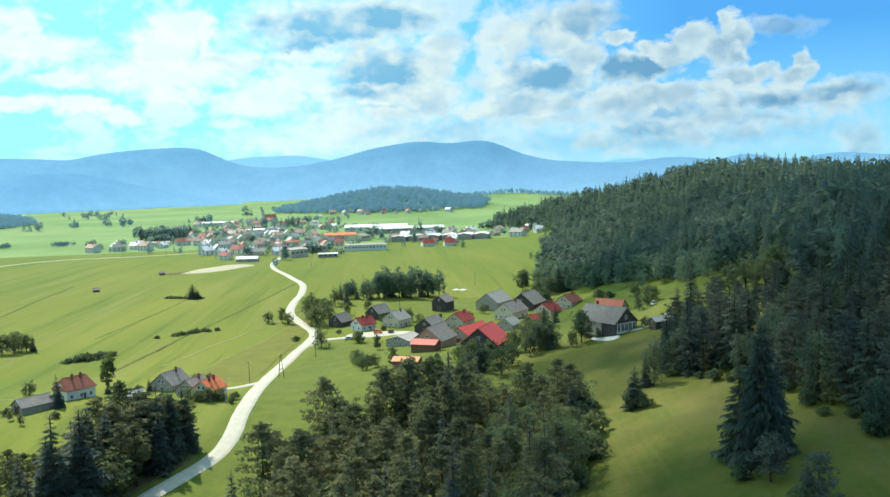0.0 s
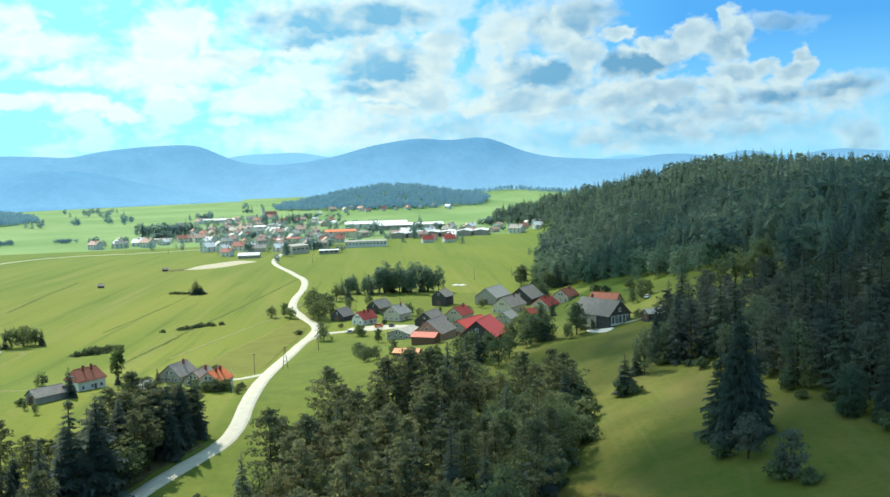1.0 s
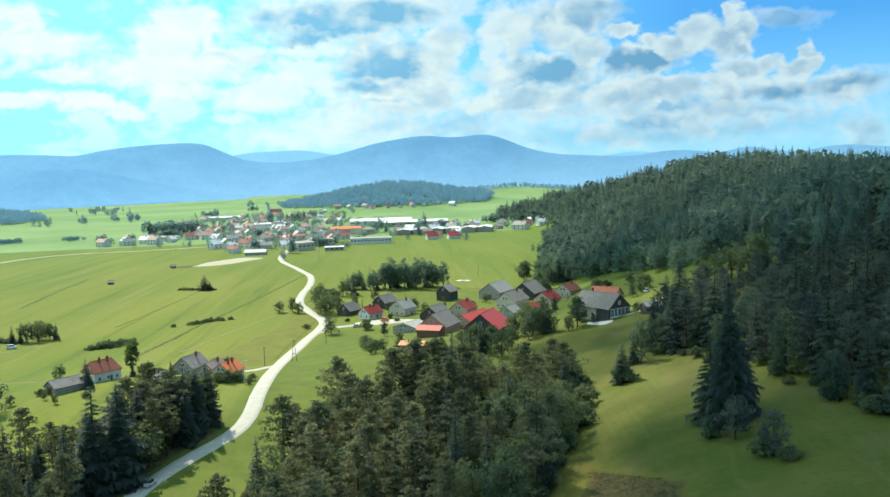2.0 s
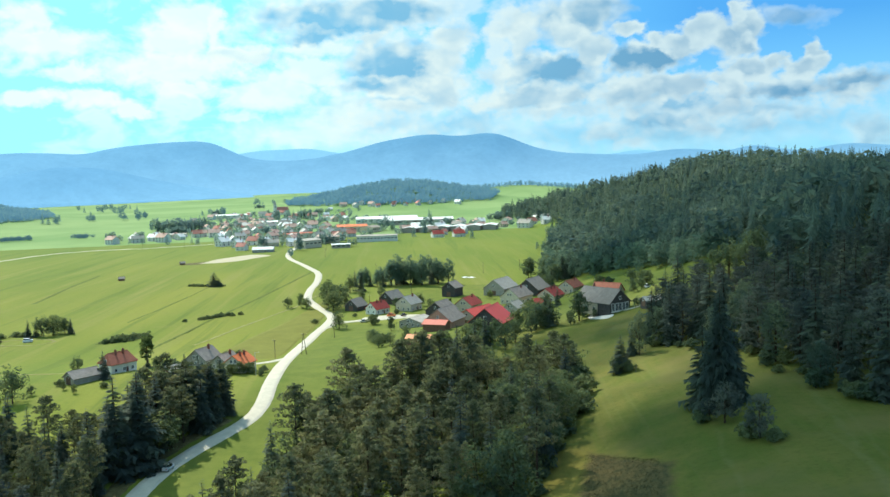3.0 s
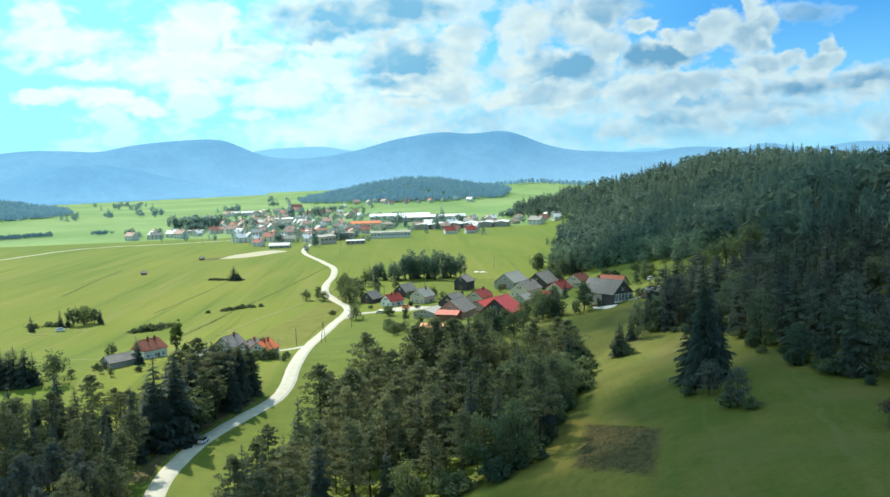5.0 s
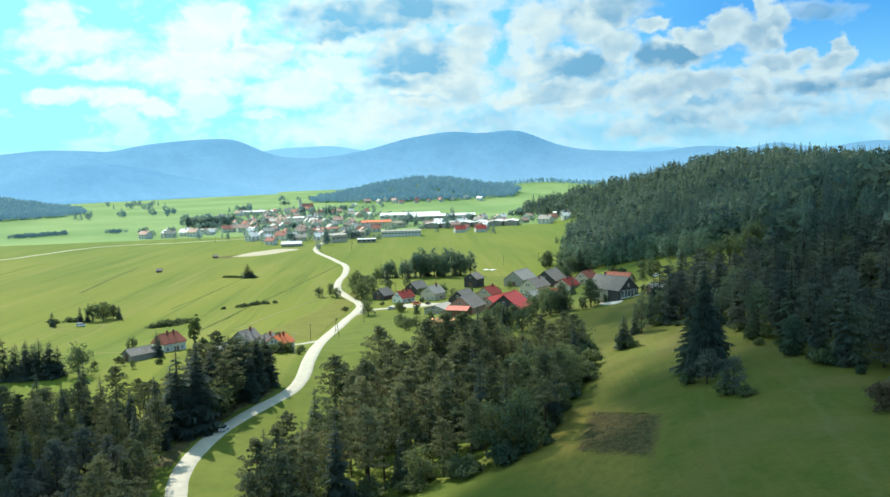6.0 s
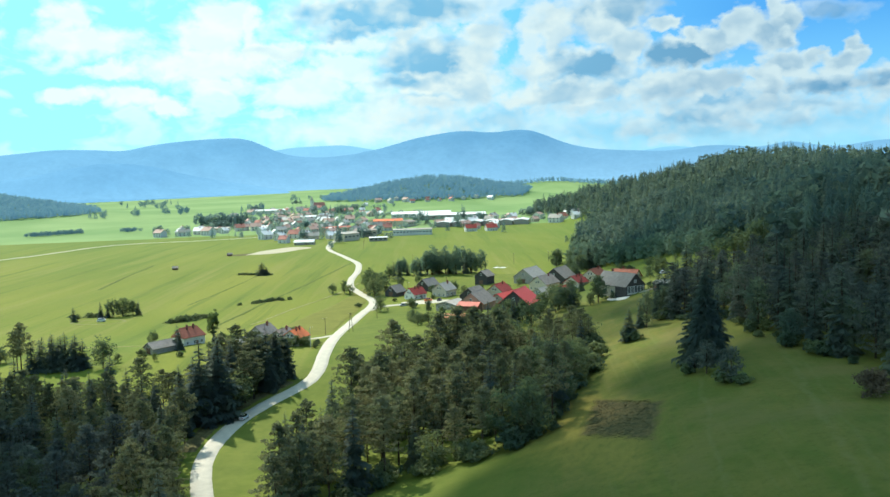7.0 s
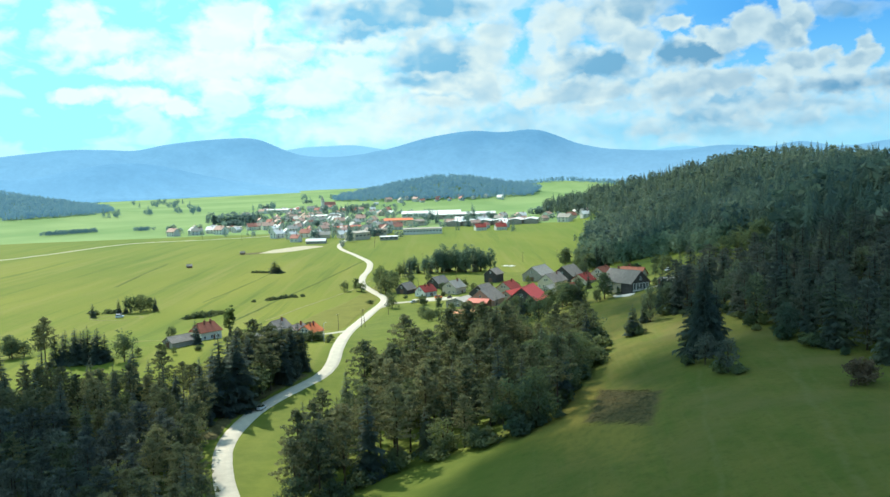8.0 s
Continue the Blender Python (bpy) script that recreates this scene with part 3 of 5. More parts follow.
build_ground()
ROAD = [(-52, 70), (-66, 98), (-78.6, 122), (-88, 143), (-94, 160), (-97.5, 178), (-98, 199), (-95, 215), (-90.5, 230), (-86, 246), (-86, 263),
        (-90, 290), (-97, 345), (-101, 414), (-101, 447), (-105, 480), (-122, 519), (-136, 556), (-146, 610), (-151, 656), (-164, 720), (-187, 778), (-224, 867),
        (-241, 927), (-250, 991), (-262, 1080), (-300, 1200), (-360, 1400)]
ribbon("road", ROAD, (5.5, 5.2), GRAVEL, "pale dusty gravel road winding down the valley", "road", 0.14, 0.08)
ribbon("road_2", [(-97.5, 344), (-102.5, 336), (-107.5, 329.5), (-115.5, 328.5), (-122, 338)], (4.5, 3.2), GRAVEL, "pale gravel drive from the road to the houses", "road", 0.11, 0.1)
ribbon("road_3", [(-101, 436), (-97, 452), (-86, 458), (-75, 462), (-64, 464), (-56, 463)], (7.0, 5.0), GRAVEL, "pale gravel lane into the hamlet", "road", 0.11, 0.2)
ribbon("road_4", [(-640, 690), (-612, 770), (-597, 819), (-575, 895), (-561, 1000), (-513, 1052), (-448, 1073), (-400, 1100), (-345, 1170)], 4.5, GRAVEL, "pale straight lane across the far meadows", "road", 0.2)
patch("yard", [(-80, 455), (-62, 458), (-48, 466), (-52, 474), (-70, 474), (-84, 468)], GRAVEL, "pale gravel yard between the houses")
patch("mown_strip", [(-136, 365), (-133, 419), (-127, 472), (-123, 542), (-113, 508), (-107, 453), (-106, 403), (-105, 348)], DRYFIELD, "browner mown strip of meadow beside the road", 0.08)
patch("bare_soil", [(-330, 826), (-316, 824), (-305, 836), (-303, 852), (-312, 856), (-324, 842)], SOIL, "brown churned soil beside the sand")
patch("terrace", [(34, 331), (39, 323.5), (42.5, 328), (40, 337), (35.5, 345), (33, 338)], CONCRETE, "pale concrete terrace before the farmhouse", 0.16)
ribbon("road_5", [(47.5, 333), (52.6, 331), (58, 335), (64, 345)], 3.0, GRAVEL, "pale gravel drive behind the timber barn", "road", 0.12, 0.1)
patch("sand_patch", [(-310, 838), (-284, 846), (-266, 880), (-258, 915), (-282, 925), (-304, 884)], SAND, "bare pale sandy ground beside the meadow")
for name, pts, w, mat, lb in [
        ("track_3", [(-122, 338), (-140, 337), (-153, 327), (-168, 319), (-184, 315.5), (-198, 318), (-260, 335)], 1.9, TRACK, "pale grassy track past the houses"),
        ("track_1", [(-157, 392), (-148, 461), (-137, 516), (-133, 573)], 1.6, TRACK, "faint pale track along the field edge"),
        ("track_2", [(-262, 402), (-246, 404), (-240, 414), (-250, 421), (-266, 418), (-270, 408), (-262, 402)], 1.8, TRACK, "pale ring of trodden grass round the van"),
        ("ditch_1", [(-176, 375), (-176, 480), (-173, 581), (-172, 735)], 1.8, DITCH, "weedy dark ditch between mown strips"),
        ("ditch_2", [(-333, 563), (-352, 650), (-371, 745)], 2.4, DITCH, "weedy dark field boundary"),
        ("ditch_3", [(-225, 470), (-228, 560), (-232, 640)], 1.2, DITCH, "weedy dark strip between meadows"),
        ("verge", [(-103.5, 170), (-104.8, 182), (-105.2, 200), (-102.2, 217), (-97.5, 234), (-93.5, 246)], 5.2, SOIL, "brown dry bank beside the road")]:
    ribbon(name, pts, w, mat, lb, "ground", 0.05, 0.25)


# ---- mountains round the valley ----
def ridge_sheet(name, crest, near, far, mat, label, seed, rough=0.10):
    """Hills along an arc round the valley. crest: (azimuth in degrees, height of the skyline in degrees)."""
    az = np.linspace(crest[0][0], crest[-1][0], 260)
    top = smooth_ramp(az, crest, 0.35)
    s = np.linspace(0, 1.25, 34)
    A, S = np.meshgrid(radians(1) * az, s)
    T = np.tile(top, (len(s), 1))
    R = near + (far - near) * S
    crest_z = 81.0 + far * np.tan(T * radians(1))
    shape = np.where(S <= 1, np.sin(np.clip(S, 0, 1) * math.pi / 2) ** 1.5, 1.0 - (S - 1) * 1.2)
    Z = 12.0 + (crest_z - 12.0) * shape
    X, Y = R * np.sin(A), R * np.cos(A)
    k = np.array([noise.fractal(Vector((x * 0.0022, y * 0.0022, seed)), 1.0, 2.0, 5) for x, y in zip(X.ravel(), Y.ravel())]).reshape(X.shape)
    fade = np.sin(np.clip(S, 0, 1) * math.pi)
    Z = Z + k * crest_z * rough * 3.0 * fade + k * crest_z * rough * 0.12
    Z[0] = -20
    v = np.stack([X, Y, Z], -1).reshape(-1, 3)
    i = np.arange(X.size).reshape(X.shape)
    f = np.stack([i[:-1, :-1], i[:-1, 1:], i[1:, 1:], i[1:, :-1]], -1).reshape(-1, 4)
    return tagged(new(name, mesh(name, v, f, mat, True)), label, "mountain", kind="structure")


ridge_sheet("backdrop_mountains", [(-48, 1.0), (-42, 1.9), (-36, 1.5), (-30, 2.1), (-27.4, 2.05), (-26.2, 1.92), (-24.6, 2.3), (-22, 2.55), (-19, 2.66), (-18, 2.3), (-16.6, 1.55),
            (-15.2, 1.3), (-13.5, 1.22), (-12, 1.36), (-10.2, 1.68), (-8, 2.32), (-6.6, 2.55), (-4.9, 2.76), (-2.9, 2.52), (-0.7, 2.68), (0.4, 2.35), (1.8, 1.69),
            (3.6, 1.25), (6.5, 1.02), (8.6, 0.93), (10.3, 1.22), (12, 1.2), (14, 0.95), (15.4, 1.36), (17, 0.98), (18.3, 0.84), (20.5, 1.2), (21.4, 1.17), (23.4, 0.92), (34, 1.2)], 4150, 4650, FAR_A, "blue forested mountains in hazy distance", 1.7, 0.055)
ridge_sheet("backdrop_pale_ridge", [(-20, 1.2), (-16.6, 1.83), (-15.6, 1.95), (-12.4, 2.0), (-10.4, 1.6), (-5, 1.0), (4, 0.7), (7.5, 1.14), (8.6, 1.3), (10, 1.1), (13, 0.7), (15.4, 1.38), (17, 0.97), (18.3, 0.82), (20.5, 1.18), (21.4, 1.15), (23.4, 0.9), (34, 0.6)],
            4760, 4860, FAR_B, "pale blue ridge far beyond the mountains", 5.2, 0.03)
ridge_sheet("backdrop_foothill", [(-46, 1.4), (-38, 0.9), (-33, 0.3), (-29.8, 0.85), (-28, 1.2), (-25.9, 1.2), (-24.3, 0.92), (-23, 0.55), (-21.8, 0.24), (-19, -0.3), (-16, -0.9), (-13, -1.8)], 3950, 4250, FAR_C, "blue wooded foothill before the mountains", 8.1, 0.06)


# ---- unseen cloud, added to shade the hillside, pasture and roadside wood ----
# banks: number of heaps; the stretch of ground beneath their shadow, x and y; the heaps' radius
SHADE_BANKS = [(24, (92, 300), (0, 900), (42, 90)), (10, (60, 85), (70, 150), (18, 26)), (5, (105, 215), (60, 330), (42, 80)), (36, (66, 160), (0, 112), (28, 40)),
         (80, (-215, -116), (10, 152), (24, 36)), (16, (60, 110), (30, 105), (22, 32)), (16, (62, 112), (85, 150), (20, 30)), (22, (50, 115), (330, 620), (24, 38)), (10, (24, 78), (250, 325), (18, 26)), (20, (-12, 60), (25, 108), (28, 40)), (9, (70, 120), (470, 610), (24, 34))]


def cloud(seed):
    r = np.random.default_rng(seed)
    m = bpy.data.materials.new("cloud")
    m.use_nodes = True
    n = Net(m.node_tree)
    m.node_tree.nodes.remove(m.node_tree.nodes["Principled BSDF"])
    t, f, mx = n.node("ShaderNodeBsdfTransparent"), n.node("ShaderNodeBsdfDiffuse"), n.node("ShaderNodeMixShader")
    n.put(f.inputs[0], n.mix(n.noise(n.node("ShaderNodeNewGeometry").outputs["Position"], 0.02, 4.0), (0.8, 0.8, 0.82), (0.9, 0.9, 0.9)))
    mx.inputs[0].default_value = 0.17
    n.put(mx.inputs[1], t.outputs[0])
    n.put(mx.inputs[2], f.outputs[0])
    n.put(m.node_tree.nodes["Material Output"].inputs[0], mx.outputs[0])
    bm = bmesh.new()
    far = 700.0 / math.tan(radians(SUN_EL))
    for count, xs, ys, size in SHADE_BANKS:
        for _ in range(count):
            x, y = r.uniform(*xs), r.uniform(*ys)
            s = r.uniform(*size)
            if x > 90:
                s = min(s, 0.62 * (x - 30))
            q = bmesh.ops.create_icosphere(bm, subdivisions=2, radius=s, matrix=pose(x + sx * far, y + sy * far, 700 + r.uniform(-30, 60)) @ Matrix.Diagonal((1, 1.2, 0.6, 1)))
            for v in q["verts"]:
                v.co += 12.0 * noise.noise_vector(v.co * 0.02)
    tagged(new("cloud", from_bm("cloud", bm, m)), "thin white cloud added unseen to shade the hillside", "cloud", kind="structure")


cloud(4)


# ---- trees ----
class Soup:
    """Loose faces gathered into one mesh."""

    def __init__(self):
        self.v, self.f = [], []

    def quad(self, a, b, c, d):
        i = len(self.v)
        self.v += [a, b, c, d]
        self.f += [(i, i + 1, i + 2), (i, i + 2, i + 3)]

    def tri(self, a, b, c):
        i = len(self.v)
        self.v += [a, b, c]
        self.f.append((i, i + 1, i + 2))


def spruce_crown(rng, h, r, levels, arms, leaflets=3):
    s = Soup()
    narrow = 0.30 if r < 5.5 else 0.17
    for k in range(levels):
        q = k / (levels - 1)
        z = h * (0.06 + 0.92 * q)
        reach = r * (1.02 - q) ** 0.75 * rng.uniform(0.8, 1.15) + 0.15
        n = max(4, int(arms * (1 - 0.5 * q)))
        a0 = rng.uniform(0, 6.28)
        for j in range(n):
            a = a0 + 6.283 * j / n + rng.normal(0, 0.16)
            R = reach * rng.uniform(0.62, 1.18)
            ca, sa = math.cos(a), math.sin(a)
            zz = z + rng.normal(0, h * 0.014)
            droop = 0.30 * R + rng.normal(0, 0.10) * R - 0.22 * R * q
            w = R * narrow + 0.12

            def at(t, side, lift=0.0):
                return (ca * R * t - sa * side, sa * R * t + ca * side, zz - droop * t * t + lift)
            s.quad(at(0.05, 0), at(0.45, -w * 0.35, -0.05 * R), at(1.0, 0, -0.05 * R), at(0.45, w * 0.35, -0.05 * R))
            for m in range(leaflets):
                t = 0.22 + 0.66 * (m + rng.uniform(0, 0.7)) / max(1, leaflets)
                for sg in (-1, 1):
                    L = w * (1.35 - 0.8 * t) * rng.uniform(0.8, 1.4)
                    b = 0.5 / leaflets
                    s.tri(at(t - b, 0), at(t + 0.16, sg * L, -rng.uniform(0.06, 0.24) * R), at(t + b, 0))
    return s


def clumps(s, rng, centre, radii, count, size):
    """Small leaf cards in an uneven ball."""
    for _ in range(count):
        d = rng.normal(0, 1, 3)
        d /= np.linalg.norm(d)
        p = np.array(centre) + d * np.array(radii) * rng.uniform(0.55, 1.05)
        nrm = d + rng.normal(0, 0.55, 3)
        nrm /= np.linalg.norm(nrm)
        u = np.cross(nrm, rng.normal(0, 1, 3))
        u /= np.linalg.norm(u) + 1e-6
        w = np.cross(nrm, u)
        k = size * rng.uniform(0.6, 1.3)
        u, w = u * k, w * k * rng.uniform(0.5, 0.9)
        s.tri(tuple(p - u * 0.9 - w * 0.5), tuple(p + u), tuple(p + w))


def trunk_mesh(rng, h, r, lean=0.02, limbs=(), sides=7):
    bm = bmesh.new()
    top = Vector((rng.normal(0, lean) * h, rng.normal(0, lean) * h, h))
    mid = Vector((rng.normal(0, lean) * h * 0.6, rng.normal(0, lean) * h * 0.6, h * 0.5))
    rod(bm, (0, 0, -0.6), (0, 0, 0.5), r * 1.5, r, sides)
    rod(bm, (0, 0, 0.4), mid, r, r * 0.65, sides)
    rod(bm, mid * 0.995, top, r * 0.65, r * 0.12, sides)
    for a, b, k in limbs:
        rod(bm, a, b, k, k * 0.35, 5)
    return bm


def tree(kind, seed, h, r, label, category, leaves, fine=True, bare=0.36):
    """One tree, hidden nowhere: the first of its kind stands at the origin until it is placed."""
    rng = np.random.default_rng(seed)
    ob = new(kind)
    ob.empty_display_size = 0.5
    tagged(ob, label, category)
    limbs = []
    if kind.startswith("spruce"):
        s = spruce_crown(rng, h, r, int((15 + h * 0.55) * (1.0 if fine else 0.75) * (1.0 if r < 5.5 else 1.5)), 11 if r < 5.5 else 24, (5 if r < 5.5 else 7) if fine else 3)
        rt = h * 0.014 + 0.05
        bm = trunk_mesh(rng, h * 0.96, rt, 0.004)
    elif kind.startswith("pine"):
        s = Soup()
        n = int(24 + h * 0.9)
        for k in range(n):
            # whorled boughs, each a row of flat needle pads
            q = (k + rng.uniform(0, 1)) / n
            z = h * (bare + (0.96 - bare) * q)
            reach = r * (0.30 + 1.0 * math.sin(math.pi * min(1, 0.32 + 0.68 * q)) ** 0.8) * rng.uniform(0.55, 1.15)
            a = k * 2.4 + rng.normal(0, 0.4)
            lift = rng.uniform(0.05, 0.30)
            for t in (0.35, 0.68, 1.0):
                a2 = a + rng.normal(0, 0.22)
                c = (math.cos(a2) * reach * t, math.sin(a2) * reach * t, z + reach * lift * t)
                w = rng.uniform(0.7, 1.2) * r * 0.25
                clumps(s, rng, c, (w, w, w * 0.46), 18, 0.37)
            if k % 4 == 1:
                limbs.append(((0, 0, z - reach * 0.10), (math.cos(a) * reach * 0.9, math.sin(a) * reach * 0.9, z + reach * lift * 0.8), 0.045))
        clumps(s, rng, (0, 0, h * 0.97), (0.5, 0.5, 0.8), 30, 0.25)
        for k in range(5):
            z, a = h * (0.2 + 0.2 * k / 5), rng.uniform(0, 6.28)
            limbs.append(((0, 0, z), (math.cos(a) * r * 0.5, math.sin(a) * r * 0.5, z + 0.1), 0.03))
        bm = trunk_mesh(rng, h * 0.96, h * 0.011 + 0.05, 0.012, limbs)
    else:
        s = Soup()
        n = int(34 + h * 2.0)
        low = 0.03 if kind == "bush" else (0.10 if fine else 0.0)
        for k in range(n):
            d = rng.normal(0, 1, 3)
            d /= np.linalg.norm(d)
            q = rng.uniform(0.35, 1.0)
            wide = 1.0 - 0.35 * max(0, d[2])
            if d[2] < 0 and not fine:
                wide = 0.8 / max(0.3, math.hypot(d[0], d[1]))
            c = (d[0] * r * q * wide, d[1] * r * q * wide, h * (low + 1) / 2 + d[2] * h * (1 - low) / 2 * q * 0.93)
            w = rng.uniform(0.6, 1.1) * r * 0.34
            clumps(s, rng, c, (w, w, w * 0.8), 26 if kind == "bush" else (32 if fine else 22), (0.25 + 0.009 * h) if fine else (0.33 + 0.013 * h))
            if k % 6 == 0:
                limbs.append(((0, 0, h * (low + 0.08) + rng.uniform(0, 0.15) * h), c, 0.07 * h / 10))
        bm = trunk_mesh(rng, h * 0.8, h * 0.017 + 0.04, 0.02, limbs)
    part("trunk", from_bm("trunk", bm, BARK), ob)
    part("crown", mesh("crown", s.v, s.f, leaves), ob)
    return ob


class Nursery:
    """Kinds of tree, each built a few times; every planting is a tree of its own."""

    def __init__(self):
        self.kinds, self.used = {}, set()
        self.rng = np.random.default_rng(11)

    def add(self, key, made):
        self.kinds[key] = made

    def plant(self, key, x, y, h, label="", group="", turn=None, sink=0.15, broad=1.0):
        if math.hypot(x, y) > 275 and key + "_far" in self.kinds:
            key += "_far"
        ob, h0 = self.kinds[key][self.rng.integers(len(self.kinds[key]))]
        m = standing(x, y, self.rng.uniform(0, 360) if turn is None else turn, h / h0, sink)
        wide = self.rng.uniform(0.88, 1.14) * broad
        m = m @ Matrix.Diagonal((wide, wide, 1, 1))
        if ob.name not in self.used:
            self.used.add(ob.name)
            ob.matrix_basis = m
        else:
            ob = copy_thing(ob, m) if ob.scale == Vector((1, 1, 1)) else copy_scaled(ob, m)
        return tagged(ob, label, "", group)


def copy_scaled(ob, m):
    k = copy_thing(ob, m)
    k.matrix_basis = m
    return k


garden = Nursery()
garden.add("spruce", [(tree("spruce_tree", 20 + i, 20, 3.6 + 0.3 * i, "tall dark green spruce with drooping branches", "tree", SPRUCE), 20) for i in range(3)])
garden.add("pine", [(tree("pine_tree", 40 + i, 18, 2.9 + 0.25 * i, "tall pine with bare lower trunk and grey-green crown", "tree", PINE), 18) for i in range(4)])
garden.add("shade_pine", [(tree("pine_tree", 45 + i, 16, 3.5 + 0.3 * i, "dark bushy pine with branches nearly to the ground", "tree", SHADEPINE, True, 0.08), 16) for i in range(3)])
garden.add("grand_spruce", [(tree("spruce_tree", 26, 27, 6.4, "big broad dark spruce standing alone in the pasture", "tree", SPRUCE), 27)])
garden.add("young_pine", [(tree("bush", 88 + i, 9, 3.3, "dense dark young pine branched to the ground", "tree", SHADEPINE), 9) for i in range(2)])
garden.add("red_bush", [(tree("bush", 85, 5, 3.0, "round reddish brown bush at the wood's edge", "bush", REDLEAF), 5)])
garden.add("broad", [(tree("broadleaf_tree", 60 + i, 12, 4.0 + 0.4 * i, "round leafy green broadleaf tree", "tree", LEAF), 12) for i in range(3)])
garden.add("spruce_far", [(tree("spruce_tree", 30 + i, 20, 4.7 + 0.4 * i, "dark green spruce standing in the valley", "tree", SPRUCE, False), 20) for i in range(2)])
garden.add("broad_far", [(tree("broadleaf_tree", 65 + i, 12, 4.5 + 0.5 * i, "leafy green broadleaf tree by the houses", "tree", LEAF, False), 12) for i in range(3)])
garden.add("shade_broad", [(tree("broadleaf_tree", 75 + i, 14, 4.2 + 0.5 * i, "tall dark green beech of the hillside wood", "tree", SHADELEAF), 14) for i in range(2)])
garden.add("belt_broad", [(tree("broadleaf_tree", 78 + i, 16, 4.6 + 0.5 * i, "tall bluish green tree of the belt", "tree", BELTLEAF, False), 16) for i in range(2)])
garden.add("slim", [(tree("broadleaf_tree", 70 + i, 14, 2.6, "slender upright light green birch", "tree", BIRCH), 14) for i in range(2)])
garden.add("bush", [(tree("bush", 80 + i, 3, 2.0 + 0.3 * i, "low rounded dark green bush", "bush", LEAF), 3) for i in range(2)])


def inside(x, y, poly):
    hit = False
    for (a, b), (c, d) in zip(poly, poly[1:] + poly[:1]):
        if (b > y) != (d > y) and x < (c - a) * (y - b) / (d - b) + a:
            hit = not hit
    return hit


def scatter(poly, gap, rng, keep=None):
    """Points in a polygon, no two closer than the gap."""
    xs, ys = [p[0] for p in poly], [p[1] for p in poly]
    out, cells = [], {}
    tries = int((max(xs) - min(xs)) * (max(ys) - min(ys)) / gap ** 2 * 5)
    for _ in range(tries):
        x, y = rng.uniform(min(xs), max(xs)), rng.uniform(min(ys), max(ys))
        if not inside(x, y, poly) or (keep and not keep(x, y)):
            continue
        i, j = int(x // gap), int(y // gap)
        if any((x - a) ** 2 + (y - b) ** 2 < gap * gap for di in (-1, 0, 1) for dj in (-1, 0, 1) for a, b in cells.get((i + di, j + dj), ())):
            continue
        cells.setdefault((i, j), []).append((x, y))
        out.append((x, y))
    return out


ROADLINE = curve_points(ROAD)


def off_road(x, y, d):
    return np.min(np.hypot(ROADLINE[:, 0] - x, ROADLINE[:, 1] - y)) > d


rng = np.random.default_rng(5)
# the wood on the slope before the hamlet
CLUMP = [(-58, 106), (-53, 114), (-45, 132), (-32, 141), (-20, 143), (-9, 140), (0, 139), (5, 150), (10, 178), (18, 214), (22, 238), (9, 261), (-13, 271), (-38, 258), (-56, 232), (-63, 190), (-64, 152)]
for x, y in scatter(CLUMP, 5.3, rng):
    u = rng.uniform()
    if x > -8:
        key, h = ("broad", rng.uniform(9, 17)) if u < 0.55 else (("pine", rng.uniform(14, 22)) if u < 0.78 else ("spruce", rng.uniform(13, 23)))
    else:
        key, h = ("pine", rng.uniform(13, 24)) if u < 0.60 else (("spruce", rng.uniform(13, 24)) if u < 0.78 else ("broad", rng.uniform(9, 16)))
    garden.plant(key, x, y, h * ((0.84 if x > -8 else (1.1 if y < 232 else 1.13)) if y > 195 else 1.0), group="wood on the slope")
# the wood beside the road
ROADWOOD = [(-59, 62), (-73, 95), (-86, 120), (-98, 148), (-104, 168), (-106, 185), (-105, 205), (-101, 226), (-99, 243), (-110, 252), (-118, 244), (-122, 222), (-142, 212), (-165, 208), (-200, 204), (-204, 190), (-168, 140), (-135, 85), (-120, 62)]
for x, y in scatter(ROADWOOD, 5.2, rng, lambda x, y: off_road(x, y, 5.0 if y < 165 else 7.0)):
    u = rng.uniform()
    tall = 0.85 if y > 183 and x > -135 else 1.0
    key, h = ("pine", rng.uniform(13, 19)) if u < (0.72 if y < 170 else 0.4) else (("spruce", rng.uniform(13, 21)) if u < 0.86 else ("broad", rng.uniform(8, 13)))
    tall = 1.12 if x < -140 else tall
    # the shaded needle copy darkens the near left of this wood
    key = "shade_pine" if key == "pine" and y < 150 and x < -98 and u < 0.6 else key
    garden.plant(key, x, y, h * tall, group="wood beside the road")
for x, y in scatter([(-97, 212), (-96, 240), (-97, 255), (-107, 261), (-116, 254), (-117, 230), (-108, 208)], 4.4, rng, lambda x, y: off_road(x, y, 6.0)):
    u = rng.uniform()
    garden.plant("spruce" if u < 0.4 else ("pine" if u < 0.75 else "broad"), x, y, rng.uniform(16, 21) if u < 0.75 else rng.uniform(12, 16), group="wood beside the road", broad=1.2)
# the wood's edge at the upper meadow
EDGE = [(44, 250), (58, 222), (66, 200), (68, 172), (74, 152), (82, 140), (88, 118), (95, 100), (103, 130), (110, 195), (126, 262), (110, 300), (92, 312), (72, 308), (54, 292)]
for x, y in scatter(EDGE, 6.0, rng):
    u = rng.uniform()
    key, h = ("spruce", rng.uniform(15, 24)) if u < 0.38 else (("shade_pine", rng.uniform(13, 21)) if u < 0.75 else ("shade_broad", rng.uniform(10, 17)))
    garden.plant(key, x, y, h * (0.72 if y > 262 else 1.0), group="wood above the meadow")
